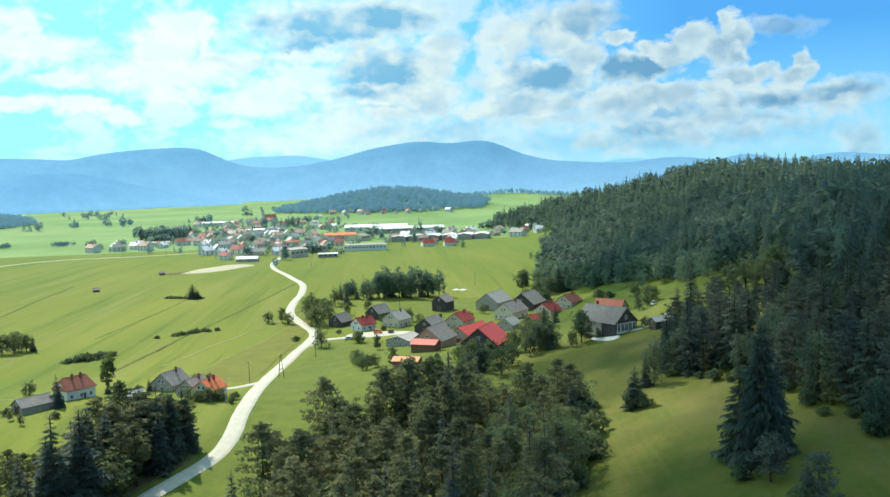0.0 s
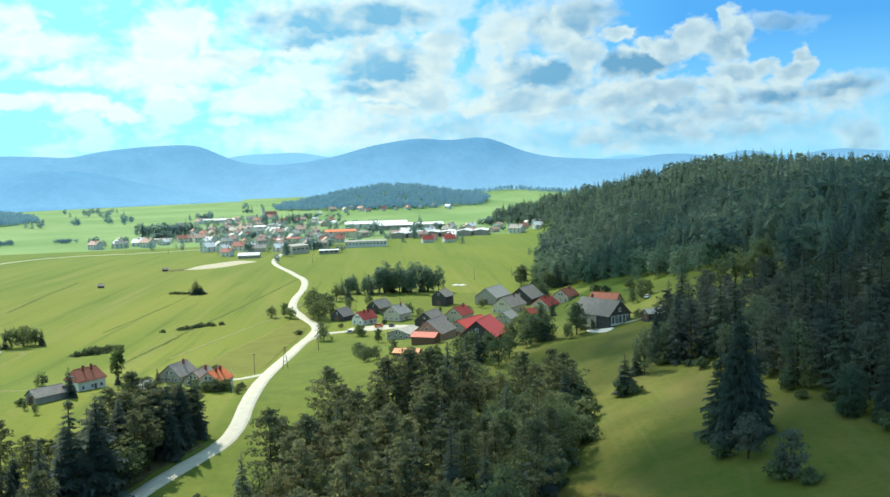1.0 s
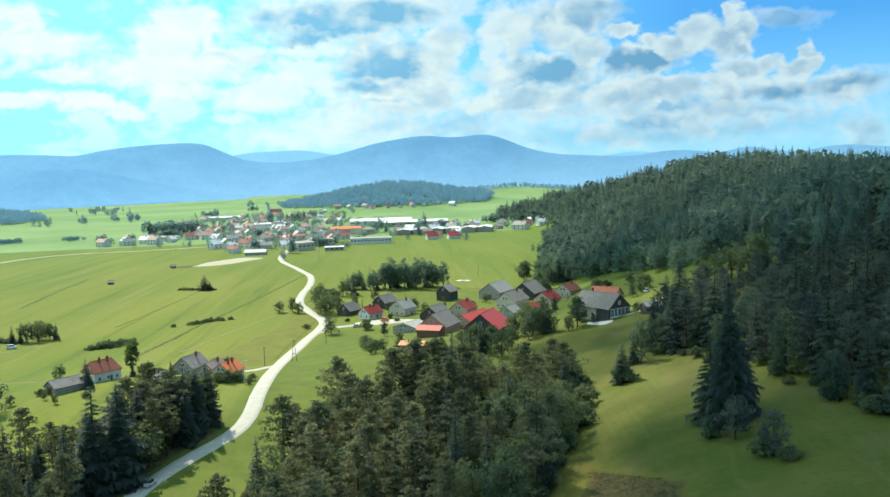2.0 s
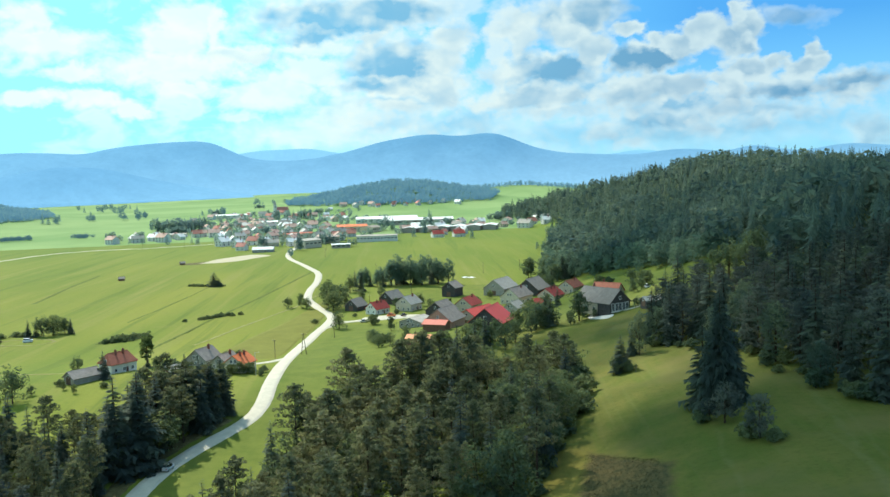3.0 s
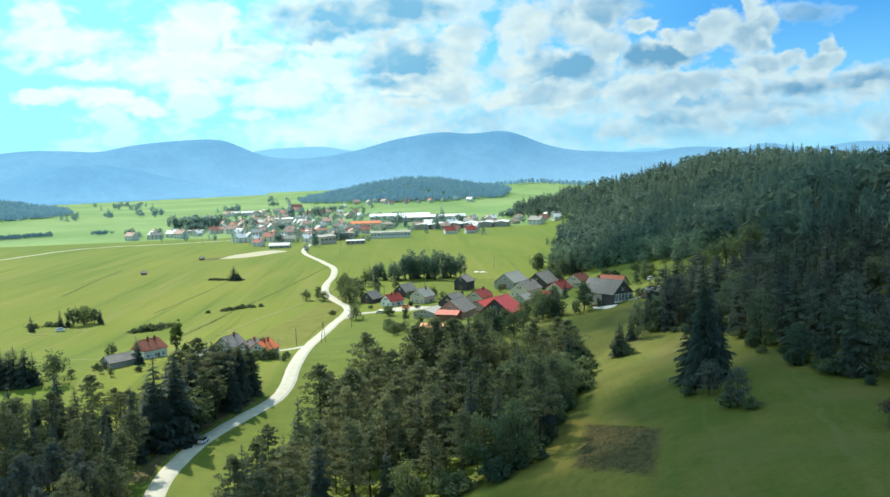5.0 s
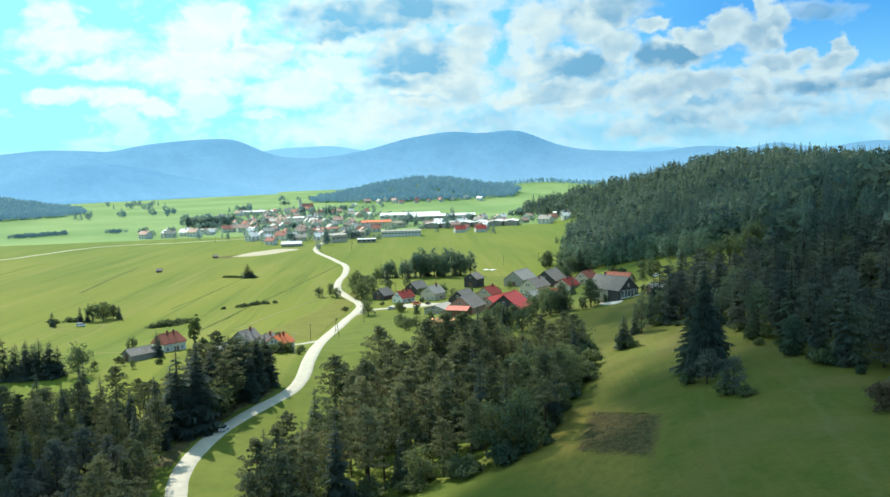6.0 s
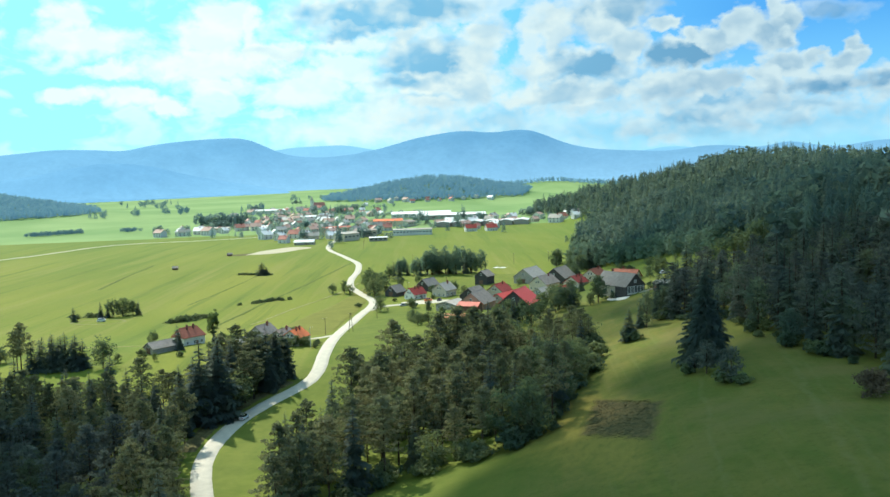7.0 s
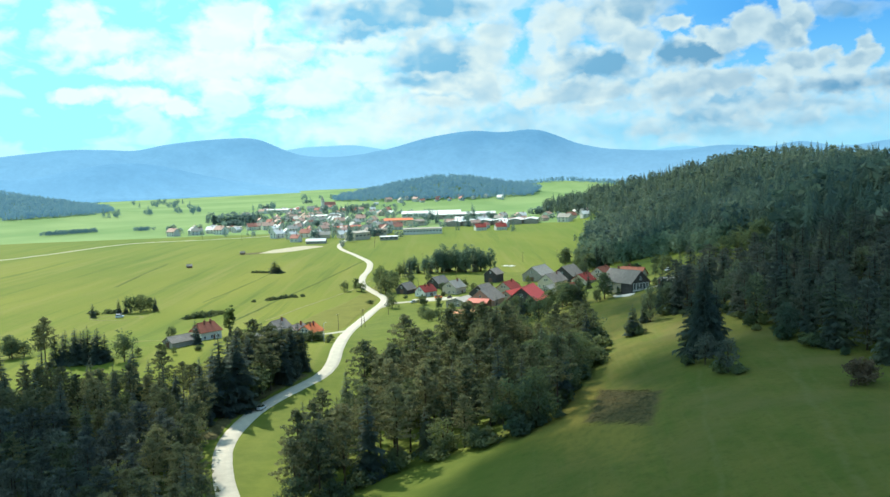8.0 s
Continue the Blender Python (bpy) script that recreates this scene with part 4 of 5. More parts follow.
# single trees in the upper meadow
for key, x, y, h, wide in [("grand_spruce", 46.0, 164, 27, 1.0), ("spruce", 43.0, 168, 20, 1.15), ("spruce", 49.5, 166, 19, 1.1), ("young_pine", 44.0, 152, 10, 1.1), ("young_pine", 47.3, 138, 9.5, 1.05), ("young_pine", 41.8, 156, 6, 1.1),
                           ("bush", 40.0, 156, 3.2, 1.0), ("bush", 48.8, 134.5, 3.0, 1.0), ("bush", 45.5, 139, 3.5, 1.0), ("spruce", 32, 226, 11.5, 1.35), ("broad", 30.5, 224.5, 6, 1.0), ("bush", 33.5, 224, 3.6, 1.0),
                           ("shade_broad", 39.5, 240, 14, 0.75), ("spruce", 37.6, 242, 11, 1.0), ("spruce", 49.5, 244, 21, 1.1), ("shade_pine", 52.5, 239, 17, 1.0), ("shade_broad", 46, 248, 14, 0.9)]:
    garden.plant(key, x, y, h, broad=wide)
# sunlit broadleaf trees where the wood meets the upper clearing
for x, y, h in [(85, 337, 13), (88, 326, 16), (92, 316, 15), (96, 322, 17), (82, 345, 9), (100, 332, 16)]:
    garden.plant("broad", x, y, h, group="wood above the meadow")
for x, y, h in [(69.6, 111, 6.5), (72.5, 114, 4.8)]:
    garden.plant("red_bush", x, y, h)
# trees before the hamlet
for key, x, y, h in [("broad", -20, 300, 9), ("broad", -2, 305, 11), ("broad", -14, 308, 10), ("slim", -24, 310, 10), ("spruce", 65, 311, 20), ("slim", -33, 312, 9), ("spruce", -10, 315, 14),
                     ("spruce", 61, 315, 15), ("broad", 2, 316, 10), ("broad", -28, 318, 8), ("broad", -8, 318, 9), ("broad", -6, 325, 10), ("broad", -26, 326, 7), ("broad", -13, 327, 11),
                     ("broad", 25.0, 329, 6.5), ("broad", -18, 330, 9), ("broad", 9, 330, 9), ("broad", 52, 330, 5), ("broad", 28.8, 334, 14), ("broad", 17, 336, 10.5), ("broad", 35.7, 336, 4),
                     ("broad", 11, 336, 12), ("spruce", 17, 336, 13), ("broad", 3, 342, 10), ("broad", 12.8, 343, 10.5),
                     ("broad", -57, 343, 6.5)]:
    garden.plant(key, x, y, h)
# trees round the farmyards
for key, x, y, h in [("broad", -52, 345, 6), ("bush", -44, 345, 3.5), ("broad", -46, 352, 7), ("bush", -57, 355, 5), ("broad", 8.8, 357, 11),
                     ("broad", -61, 360, 7), ("broad", -63.5, 365, 6.5), ("spruce", 16.5, 368, 14), ("broad", 58, 380, 7),
                     ("broad", 62, 384, 6), ("broad", 66, 392, 8), ("broad", 64.8, 399, 9), ("broad", -60, 409, 8), ("broad", 63.5, 424, 8), ("broad", -91, 431, 10), ("broad", 12, 432, 9),
                     ("spruce", 26, 440, 11), ("bush", -74, 441, 6), ("broad", 20, 445, 9), ("bush", -109, 454, 3), ("bush", 57, 470, 4), ("bush", -90, 475, 2.5), ("broad", 52, 477, 7),
                     ("bush", -66, 480, 3)]:
    garden.plant(key, x, y, h)
# trees behind the farmyards
for key, x, y, h in [("bush", -47, 487, 3), ("bush", 53.6, 489, 5), ("broad", -108, 502, 14), ("broad", -48, 505, 6), ("slim", -36, 505, 7), ("broad", -70, 508, 7), ("broad", -55, 512, 9),
                     ("broad", -113, 512, 18), ("broad", -127, 512, 8), ("broad", -140, 516, 8), ("broad", -132, 518, 10), ("broad", -104, 520, 10), ("bush", -20, 520, 4), ("slim", -117, 526, 19),
                     ("broad", -12, 535, 7), ("broad", -110, 535, 13), ("broad", -97, 545, 8), ("broad", -86, 560, 8), ("broad", 26, 560, 12), ("spruce", 30, 585, 14), ("broad", -112, 585, 13),
                     ("spruce", -105, 590, 15), ("broad", 25, 609, 12), ("broad", 34, 610, 14), ("broad", 44, 630, 14), ("broad", 30, 640, 18), ("broad", 16, 649, 17), ("broad", 38, 655, 16)]:
    garden.plant(key, x, y, h)
# belt of trees behind the hamlet
for k in range(24):
    x = -114 + 66 * k / 23 + rng.normal(0, 1.5)
    garden.plant("belt_broad" if k % 4 else "spruce", x, 622 + rng.normal(0, 5), rng.uniform(16, 25) if k > 8 else rng.uniform(8, 15), group="tree belt behind the hamlet")
# grove before the forest's far edge
for k in range(26):
    q = rng.uniform(0, 1)
    garden.plant("belt_broad" if k % 4 else "spruce", 24 + 48 * q + rng.normal(0, 5), 665 - 95 * q + rng.normal(0, 14), rng.uniform(12, 21), group="grove before the forest")
# trees near the road
for key, x, y, h in [("spruce", -102.6, 236, 20.5), ("spruce", -100.0, 240, 24.0), ("spruce", -96.9, 243, 20.25), ("spruce", -94.6, 250, 15.5), ("broad", -174, 272, 4.5), ("broad", -158, 272, 4), ("broad", -176, 263, 14),
                     ("broad", -165, 278, 4), ("bush", -150, 279, 2.5), ("bush", -170, 285, 3), ("spruce", -156, 293, 9), ("spruce", -158, 296, 12), ("bush", -97, 300, 2.5), ("bush", -145, 300, 2.5),
                     ("broad", -113, 301, 5.5), ("broad", -106, 302, 6)]:
    garden.plant(key, x, y, h)
# orchard and trees round the houses by the road
for key, x, y, h in [("bush", -110, 304, 4), ("bush", -103, 305, 4.5), ("bush", -98, 307, 3), ("pine", -212, 264, 22), ("broad", -176, 311, 8),
                     ("pine", -215, 266, 18), ("bush", -138, 318, 4), ("spruce", -150, 319, 6.5), ("slim", -153, 326, 17), ("spruce", -137, 326, 6), ("bush", -150, 329, 4), ("broad", -117, 336, 6),
                     ("broad", -123, 338, 5)]:
    garden.plant(key, x, y, h)
for x, y, h in [(-109, 198, 29), (-104.5, 203, 29), (-112.5, 189.5, 22), (-107, 206, 24), (-114, 205, 21), (-111, 212, 23)]:
    garden.plant("spruce", x, y, h, group="wood beside the road", broad=1.3)
for x, y, h in [(-206, 268, 14), (-203, 265, 16), (-201, 268, 15), (-198, 264, 17), (-196, 267, 15), (-193, 265, 17), (-191, 268, 14), (-188, 264, 16), (-186, 266, 13), (-199, 270, 14), (-208, 265, 15)]:
    garden.plant("spruce", x, y, h, group="spruces behind the sheds", broad=1.2)
for x, y, h in [(-103, 238, 19), (-99, 246, 18), (-106, 244, 20), (-96.5, 252, 15), (-101, 251, 17), (-107, 236, 17)]:
    garden.plant("pine", x, y, h, group="wood beside the road", broad=1.35)
for x, y, h in [(-243, 288, 11), (-247, 292, 12), (-239, 291, 9)]:
    garden.plant("broad", x, y, h, broad=1.25)
# trees and scrub in the valley meadows
for key, x, y, h in [("broad", -256, 431, 12), ("broad", -250, 432, 12), ("broad", -246, 437, 10), ("broad", -252, 440, 11), ("spruce", -271, 413, 9.5), ("spruce", -261, 426, 11), ("spruce", -258, 429, 9), ("spruce", -242, 436, 10)]:
    garden.plant(key, x, y, h)
garden.plant("spruce", -229, 640, 12, broad=2.0)
garden.plant("spruce", -225.5, 641, 7, broad=2.0)
# low, spreading scrub
for x, y, h in [(-224, 640, 5), (-235, 642, 4), (-239, 643, 4), (-243, 645, 4.2), (-247, 646, 4), (-250, 647, 3.6), (-276, 425, 5), (-270, 432, 5.5), (-265, 431, 5), (-281, 430, 4), (-274, 436, 4), (-208, 406, 5), (-205, 409, 6), (-202, 412, 6.5), (-204, 415, 6),
                (-200, 414, 6), (-199, 418, 6), (-197, 421, 5), (-194, 422, 4.4), (-182, 476, 4), (-179, 479, 4.2), (-176, 483, 3.8), (-174, 487, 4.4), (-171, 491, 4), (-168, 490, 3.6), (-164, 494, 3.4), (-190, 470, 3)]:
    garden.plant("bush", x, y, h, "low spreading meadow scrub of brownish green", "meadow scrub", sink=h * 0.45)
FARTREES = []
for cx, cy, n, w in [(-985, 1796, 2, 4), (-968, 1809, 3, 5), (-943, 1928, 4, 8), (-1375, 2945, 12, 42), (-891, 1986, 2, 4), (-867, 2001, 3, 8), (-894, 2111, 4, 7), (-745, 2214, 10, 17), (-880, 3000, 7, 120), (-480, 3000, 6, 90),
                     (-1136, 2527, 4, 30), (-1290, 2700, 6, 70)]:
    FARTREES += [(cx + rng.normal(0, w), cy + rng.normal(0, w * 0.4)) for _ in range(n)]

HEDGE = [(-800 + 55 * q + rng.normal(0, 3), 1243 + 65 * q + rng.normal(0, 2)) for q in np.linspace(0, 1, 60)] + [(-669 + rng.normal(0, 6), 1321 + rng.normal(0, 3)) for _ in range(14)]

# undergrowth along the woods' edges
for line, gap, lo, hi in [(CLUMP, 3.2, 2.4, 6.5), (EDGE[:6] + EDGE[:1], 5.0, 2.0, 4.5)]:
    for (p, r), (s, t) in zip(line, line[1:]):
        for k in range(int(math.hypot(s - p, t - r) / gap)):
            f = (k + rng.uniform(0, 1)) * gap / math.hypot(s - p, t - r)
            if f < 1 and math.hypot(s - p, t - r) < 45:
                garden.plant("bush", p + (s - p) * f + rng.normal(0, 1.5), r + (t - r) * f + rng.normal(0, 1.5), rng.uniform(lo, hi), group="undergrowth at the wood's edge")



def tufts(name, spots, tall, mat, label, seed, blades=5):
    """Many tufts of stalks and leaves in one mesh."""
    r, s = np.random.default_rng(seed), Soup()
    for x, y in spots:
        z, t = float(height(x, y)) - 0.05, r.uniform(*tall)
        for _ in range(blades):
            a, lean = r.uniform(0, 6.28), r.uniform(0.1, 0.7) * t
            u, w = (math.cos(a), math.sin(a)), r.uniform(0.03, 0.09)
            bx, by = x + r.normal(0, 0.2), y + r.normal(0, 0.2)
            s.tri((bx - u[1] * w, by + u[0] * w, z), (bx + u[1] * w, by - u[0] * w, z), (bx + u[0] * lean, by + u[1] * lean, z + t * r.uniform(0.7, 1.1)))
    tagged(new(name, mesh(name, s.v, s.f, mat)), label, "plants", kind="stuff")


def dug(a, b):
    """A place in the dug plot: across from -1 to 1, up from -1 to 1."""
    return 19.6 + 7.1 * a + 2.2 * b, 131.0 - 9.75 * a + 19.5 * b


w = np.random.default_rng(71)
spots = [dug(w.uniform(-0.85, 0.95) + w.normal(0, 0.06), w.uniform(-0.65, 1.0) + w.normal(0, 0.05)) for _ in range(1500)] + [dug(w.uniform(-0.85, 1.0), w.normal(1.0, 0.025)) for _ in range(160)]
tufts("weeds", spots, (0.06, 0.20), DEADWEED, "dark brownish weeds over the dug plot", 72)

# ---- far woods ----
def template(seed, conifer):
    """A far tree one metre high, of small sprays."""
    r, s = np.random.default_rng(seed), Soup()
    if conifer:
        for k in range(15):
            q = k / 14
            R, z, a0 = 0.20 * (1 - q) ** 0.85 + 0.014, 0.05 + 0.88 * q, r.uniform(0, 6.28)
            n = 12 if k < 6 else (9 if k < 11 else 5)
            for j in range(n):
                a = a0 + 6.283 * j / n + r.normal(0, 0.2)
                w, e, d = 0.22 + 0.16 * q, R * r.uniform(0.65, 1.2), r.uniform(0.02, 0.06)
                s.tri((math.cos(a - w) * e * 0.42, math.sin(a - w) * e * 0.42, z + 0.06), (math.cos(a) * e, math.sin(a) * e, z - d), (math.cos(a + w) * e * 0.42, math.sin(a + w) * e * 0.42, z + 0.04))
        clumps(s, r, (0, 0, 0.4), (0.05, 0.05, 0.3), 8, 0.06)
    else:
        for x, y, z, w in [(0, 0, 0.50, 0.20)] + [(0.13 * math.cos(2.4 * k), 0.13 * math.sin(2.4 * k), 0.24 + 0.065 * k, 0.15 - 0.004 * k) for k in range(9)]:
            clumps(s, r, (x, y, z), (w, w, w), 11, 0.085)
    return np.array(s.v), np.array(s.f)


def woods(name, points, tall, conifers, label, seed, leaves, wide=(0.85, 1.3)):
    """Many far trees in one mesh. conifers: their share."""
    r = np.random.default_rng(seed)
    kinds = [template(90 + k, k < 3) for k in range(5)]
    V, F, base = [], [], 0
    for x, y in points:
        v, f = kinds[r.integers(3) if r.uniform() < conifers else 3 + r.integers(2)]
        h, a, w = r.uniform(*tall), r.uniform(0, 6.28), r.uniform(*wide)
        c, s = math.cos(a) * h * w, math.sin(a) * h * w
        z = float(height(x, y))
        V.append(np.column_stack([x + v[:, 0] * c - v[:, 1] * s, y + v[:, 0] * s + v[:, 1] * c, z - 0.3 + v[:, 2] * h]))
        F.append(f + base)
        base += len(v)
    tagged(new(name, mesh(name, np.vstack(V), np.vstack(F), leaves)), label, "forest", kind="stuff")


SLOPE = [(105, 300), (126, 262), (108, 195), (100, 135), (140, 150), (250, 350), (330, 700), (340, 1350), (260, 1560), (0, 1560), (-10, 1490), (5, 1430), (15, 1398), (45, 1330), (80, 1193), (62, 1000), (42, 826), (50, 700), (66, 590), (75, 545), (86, 458), (98, 414), (108, 372)]
near_slope = scatter(SLOPE, 7.0, rng, lambda x, y: y < 560 and x - float(smooth_ramp(y, FOOT)) < 255)
far_slope = scatter(SLOPE, 8.3, rng, lambda x, y: y >= 560 and x - float(smooth_ramp(y, FOOT)) < 255)
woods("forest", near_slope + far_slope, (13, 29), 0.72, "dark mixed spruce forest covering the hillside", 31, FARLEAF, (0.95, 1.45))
rim, line = [], curve_points([(102, 400), (92, 440), (80, 520), (68, 590), (52, 700), (44, 826), (62, 1000), (80, 1193)], 5.0)
for x, y in line:
    rim += [(x + rng.normal(-2, 7), y + rng.normal(0, 3)) for _ in range(2 if y < 750 else 1)]
woods("forest_edge", rim, (7, 19), 0.35, "leafy trees and young spruces along the forest edge", 40, BELTLEAF, (0.9, 1.5))
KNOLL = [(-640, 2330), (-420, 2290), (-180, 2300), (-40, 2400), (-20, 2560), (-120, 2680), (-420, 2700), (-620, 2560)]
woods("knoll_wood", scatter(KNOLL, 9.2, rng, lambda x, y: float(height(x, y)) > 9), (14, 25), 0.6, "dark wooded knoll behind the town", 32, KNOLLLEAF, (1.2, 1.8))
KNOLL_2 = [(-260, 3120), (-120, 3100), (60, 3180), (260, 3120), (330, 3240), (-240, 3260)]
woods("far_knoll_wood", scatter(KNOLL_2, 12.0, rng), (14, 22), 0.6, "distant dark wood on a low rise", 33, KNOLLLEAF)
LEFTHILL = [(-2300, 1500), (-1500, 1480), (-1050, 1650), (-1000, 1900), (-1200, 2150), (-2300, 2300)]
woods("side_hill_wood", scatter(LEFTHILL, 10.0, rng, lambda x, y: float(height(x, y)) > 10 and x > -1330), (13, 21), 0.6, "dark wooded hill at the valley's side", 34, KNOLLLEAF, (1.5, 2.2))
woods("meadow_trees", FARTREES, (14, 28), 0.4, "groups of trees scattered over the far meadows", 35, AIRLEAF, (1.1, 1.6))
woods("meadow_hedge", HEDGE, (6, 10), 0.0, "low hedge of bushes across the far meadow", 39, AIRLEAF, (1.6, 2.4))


# ---- buildings ----
def shell(w, l, hw, hr, mat, hip=0.0):
    """Walls with gables, ridge along y."""
    bm = bmesh.new()
    a, b = w / 2, l / 2
    v = [bm.verts.new(p) for p in [(-a, -b, -1.2), (a, -b, -1.2), (a, b, -1.2), (-a, b, -1.2), (-a, -b, hw), (a, -b, hw), (a, b, hw), (-a, b, hw), (0, -b + hip, hw + hr), (0, b - hip, hw + hr)]]
    for f in [(0, 1, 5, 4), (1, 2, 6, 5), (2, 3, 7, 6), (3, 0, 4, 7), (4, 5, 8), (6, 7, 9), (5, 6, 9, 8), (7, 4, 8, 9), (3, 2, 1, 0)]:
        bm.faces.new([v[i] for i in f])
    bmesh.ops.recalc_face_normals(bm, faces=bm.faces)
    return from_bm("wall", bm, mat)


def slab(bm, pts, thick):
    """A roof plane with thickness."""
    lo = [bm.verts.new(p) for p in pts]
    hi = [bm.verts.new((p[0], p[1], p[2] + thick)) for p in pts]
    n = len(pts)
    bm.faces.new(hi)
    bm.faces.new(lo[::-1])
    for i in range(n):
        bm.faces.new((lo[i], lo[(i + 1) % n], hi[(i + 1) % n], hi[i]))


def gable_roof(w, l, hw, hr, mat, over=0.6, thick=0.22, hip=0.0):
    bm = bmesh.new()
    a, b = w / 2, l / 2 + over * 0.8
    k = hr / a
    e, z0 = a + over, hw - over * k
    for sg in (-1, 1):
        slab(bm, [(0, -b + hip, hw + hr + 0.05), (sg * e, -b, z0 + 0.05), (sg * e, b, z0 + 0.05), (0, b - hip, hw + hr + 0.05)], thick)
    if hip:
        for sg in (-1, 1):
            slab(bm, [(0, sg * (b - hip), hw + hr + 0.05), (-e, sg * b, z0 + 0.05), (e, sg * b, z0 + 0.05)], thick)
    rod(bm, (0, -b + hip, hw + hr + thick), (0, b - hip, hw + hr + thick), 0.14, 0.14, 5)      # ridge tiles
    bmesh.ops.recalc_face_normals(bm, faces=bm.faces)
    return from_bm("roof", bm, mat)


def window_meshes(w, h):
    bm = bmesh.new()
    t = 0.12
    for x, z, a, b in [(-w / 2 - t / 2, 0, t, h + 2 * t), (w / 2 + t / 2, 0, t, h + 2 * t), (0, h / 2 + t / 2, w, t), (0, -h / 2 - t / 2, w + 0.3, t), (0, 0, 0.07, h)]:
        brick(bm, a, 0.14, b, x, 0, z - b / 2)
    frame_me = from_bm("window", bm, FRAME)
    bm = bmesh.new()
    brick(bm, w, 0.06, h, 0, 0, -h / 2)
    return frame_me, from_bm("pane", bm, GLASS)


WIN, PANE = window_meshes(1.0, 1.25)
BARNWIN, BARNPANE = window_meshes(1.0, 2.6)
bm = bmesh.new()
brick(bm, 1.0, 0.10, 2.05)
brick(bm, 0.08, 0.16, 0.10, 0.36, -0.06, 1.0)
DOOR = from_bm("door", bm, BROWNWOOD)
bm = bmesh.new()
brick(bm, 3.0, 0.10, 3.0)
BARNDOOR = from_bm("barn_door", bm, BROWNWOOD)
bm = bmesh.new()
brick(bm, 0.08, 0.16, 3.0)
BATTEN = from_bm("batten", bm, DARKWOOD)
bm = bmesh.new()
brick(bm, 0.7, 0.7, 2.0)
brick(bm, 0.95, 0.95, 0.15, 0, 0, 1.95)
brick(bm, 0.4, 0.4, 0.25, 0, 0, 2.1)
STACK = from_bm("chimney", bm, CHIMNEY)


def windows(ob, w, l, hw, hr, rows, barn=False, gable=True):
    """Windows on the sides that can be seen: front gable and right eave, and the back of them."""
    for k in range(rows):
        z = 1.5 + 2.6 * k
        if z + 0.8 > hw and k:
            break
        for side in (-1, 1):
            n = max(2, int(l / 3.6))
            for i in range(n):
                y = -l / 2 + l * (i + 0.5) / n
                wd = part("window", WIN, ob, at=pose(side * (w / 2 + 0.05), y, z, 0, 0, 90 * side))
                part("pane", PANE, wd)
        n = max(2, int(w / 3.2))
        for i in range(n):
            x = -w / 2 + w * (i + 0.5) / n
            wd = part("window", WIN, ob, at=pose(x, -l / 2 - 0.05, z, 0, 0, 0))
            part("pane", PANE, wd)
    if gable:
        for x in (-0.9, 0.9):
            wd = part("window", WIN, ob, at=pose(x, -l / 2 - 0.05, hw + hr * 0.28, 0, 0, 0))
            part("pane", PANE, wd)


def house(x, y, az, w, l, hw, hr, wall, roof, label, rows=1, chimney=1, barn=False, kind="house", hip=0.0, z=None, group="houses of the hamlet"):
    """az: the ridge's direction, degrees from +y towards +x; the front gable looks back along it."""
    ob = thing(kind, label, kind, x, y, -az, group, z)
    part("wall", shell(w, l, hw, hr, wall, hip), ob)
    part("roof", gable_roof(w, l, hw, hr, roof, hip=hip), ob)
    if barn:
        gate = part("barn_door", BARNDOOR, ob, at=pose(0, -l / 2 - 0.06, 0.1))
        for k in range(5):
            part("batten", BATTEN, gate, at=pose(-1.4 + 0.7 * k, 0, 0))
        wd = part("window", WIN, ob, at=pose(0, -l / 2 - 0.05, hw + hr * 0.35))
        part("pane", PANE, wd)
    else:
        part("door", DOOR, ob, at=pose(w / 2 + 0.06, l * 0.12, 0.1, 0, 0, 90))
        windows(ob, w, l, hw, hr, rows)
    for k in range(chimney):
        part("chimney", STACK, ob, at=pose(w * 0.12, l * (0.18 - 0.3 * k), hw + hr - 0.8))
    return ob


# the hamlet
house(-93.8, 502, 25, 9, 11, 3.0, 4.0, DARKWOOD, ROOF_GREY, "weathered timber barn with grey roof by the lane", barn=True, chimney=0, kind="barn")
house(-78, 485, 38, 9, 11, 3.4, 3.6, PLASTER, ROOF_RED, "white plastered house with red tiled roof", 1, 2)
house(-75.5, 531, 30, 10, 13, 3.6, 4.2, DARKWOOD, ROOF_GREY, "dark timber barn with grey roof", barn=True, chimney=0, kind="barn")
house(-60.5, 497, 28, 11, 12, 4.4, 4.2, CREAM, ROOF_PALE, "cream plastered house with pale weathered roof", 2, 1)
house(-39, 470, 23, 12, 15, 3.6, 4.6, DARKWOOD, ROOF_GREY, "dark timber barn with grey slate roof", barn=True, chimney=0, kind="barn")
house(-37.5, 557, 25, 10, 11, 6.0, 3.6, DARKWOOD, ROOF_GREY, "tall dark timber hayloft in the meadow", barn=True, chimney=0, kind="barn")
house(-48, 421, 25, 13, 14, 3.0, 1.9, GREYWALL, ROOF_PALE, "low shed with pale fibre-cement roof", 1, 0, kind="shed")
house(-31.4, 393, 20, 14, 17, 4.4, 5.4, PINKWOOD, ROOF_GREY, "large pinkish brown timber barn with grey roof", barn=True, chimney=0, kind="barn")
house(-34, 374, 108, 7, 11, 3.6, 1.5, BROWNWOOD, ROOF_PINK, "open lean-to with faded pinkish red roof", barn=True, chimney=0, kind="shed")
house(-38.4, 337, 100, 7, 10, 2.4, 1.0, BROWNWOOD, ROOF_SALMON, "low outbuilding with pale orange tiled roof", barn=True, chimney=0, kind="shed")
house(-24, 488, 24, 11, 14, 4.0, 4.2, CREAM, ROOF_RED, "pinkish house with red tiled roof", 1, 1)
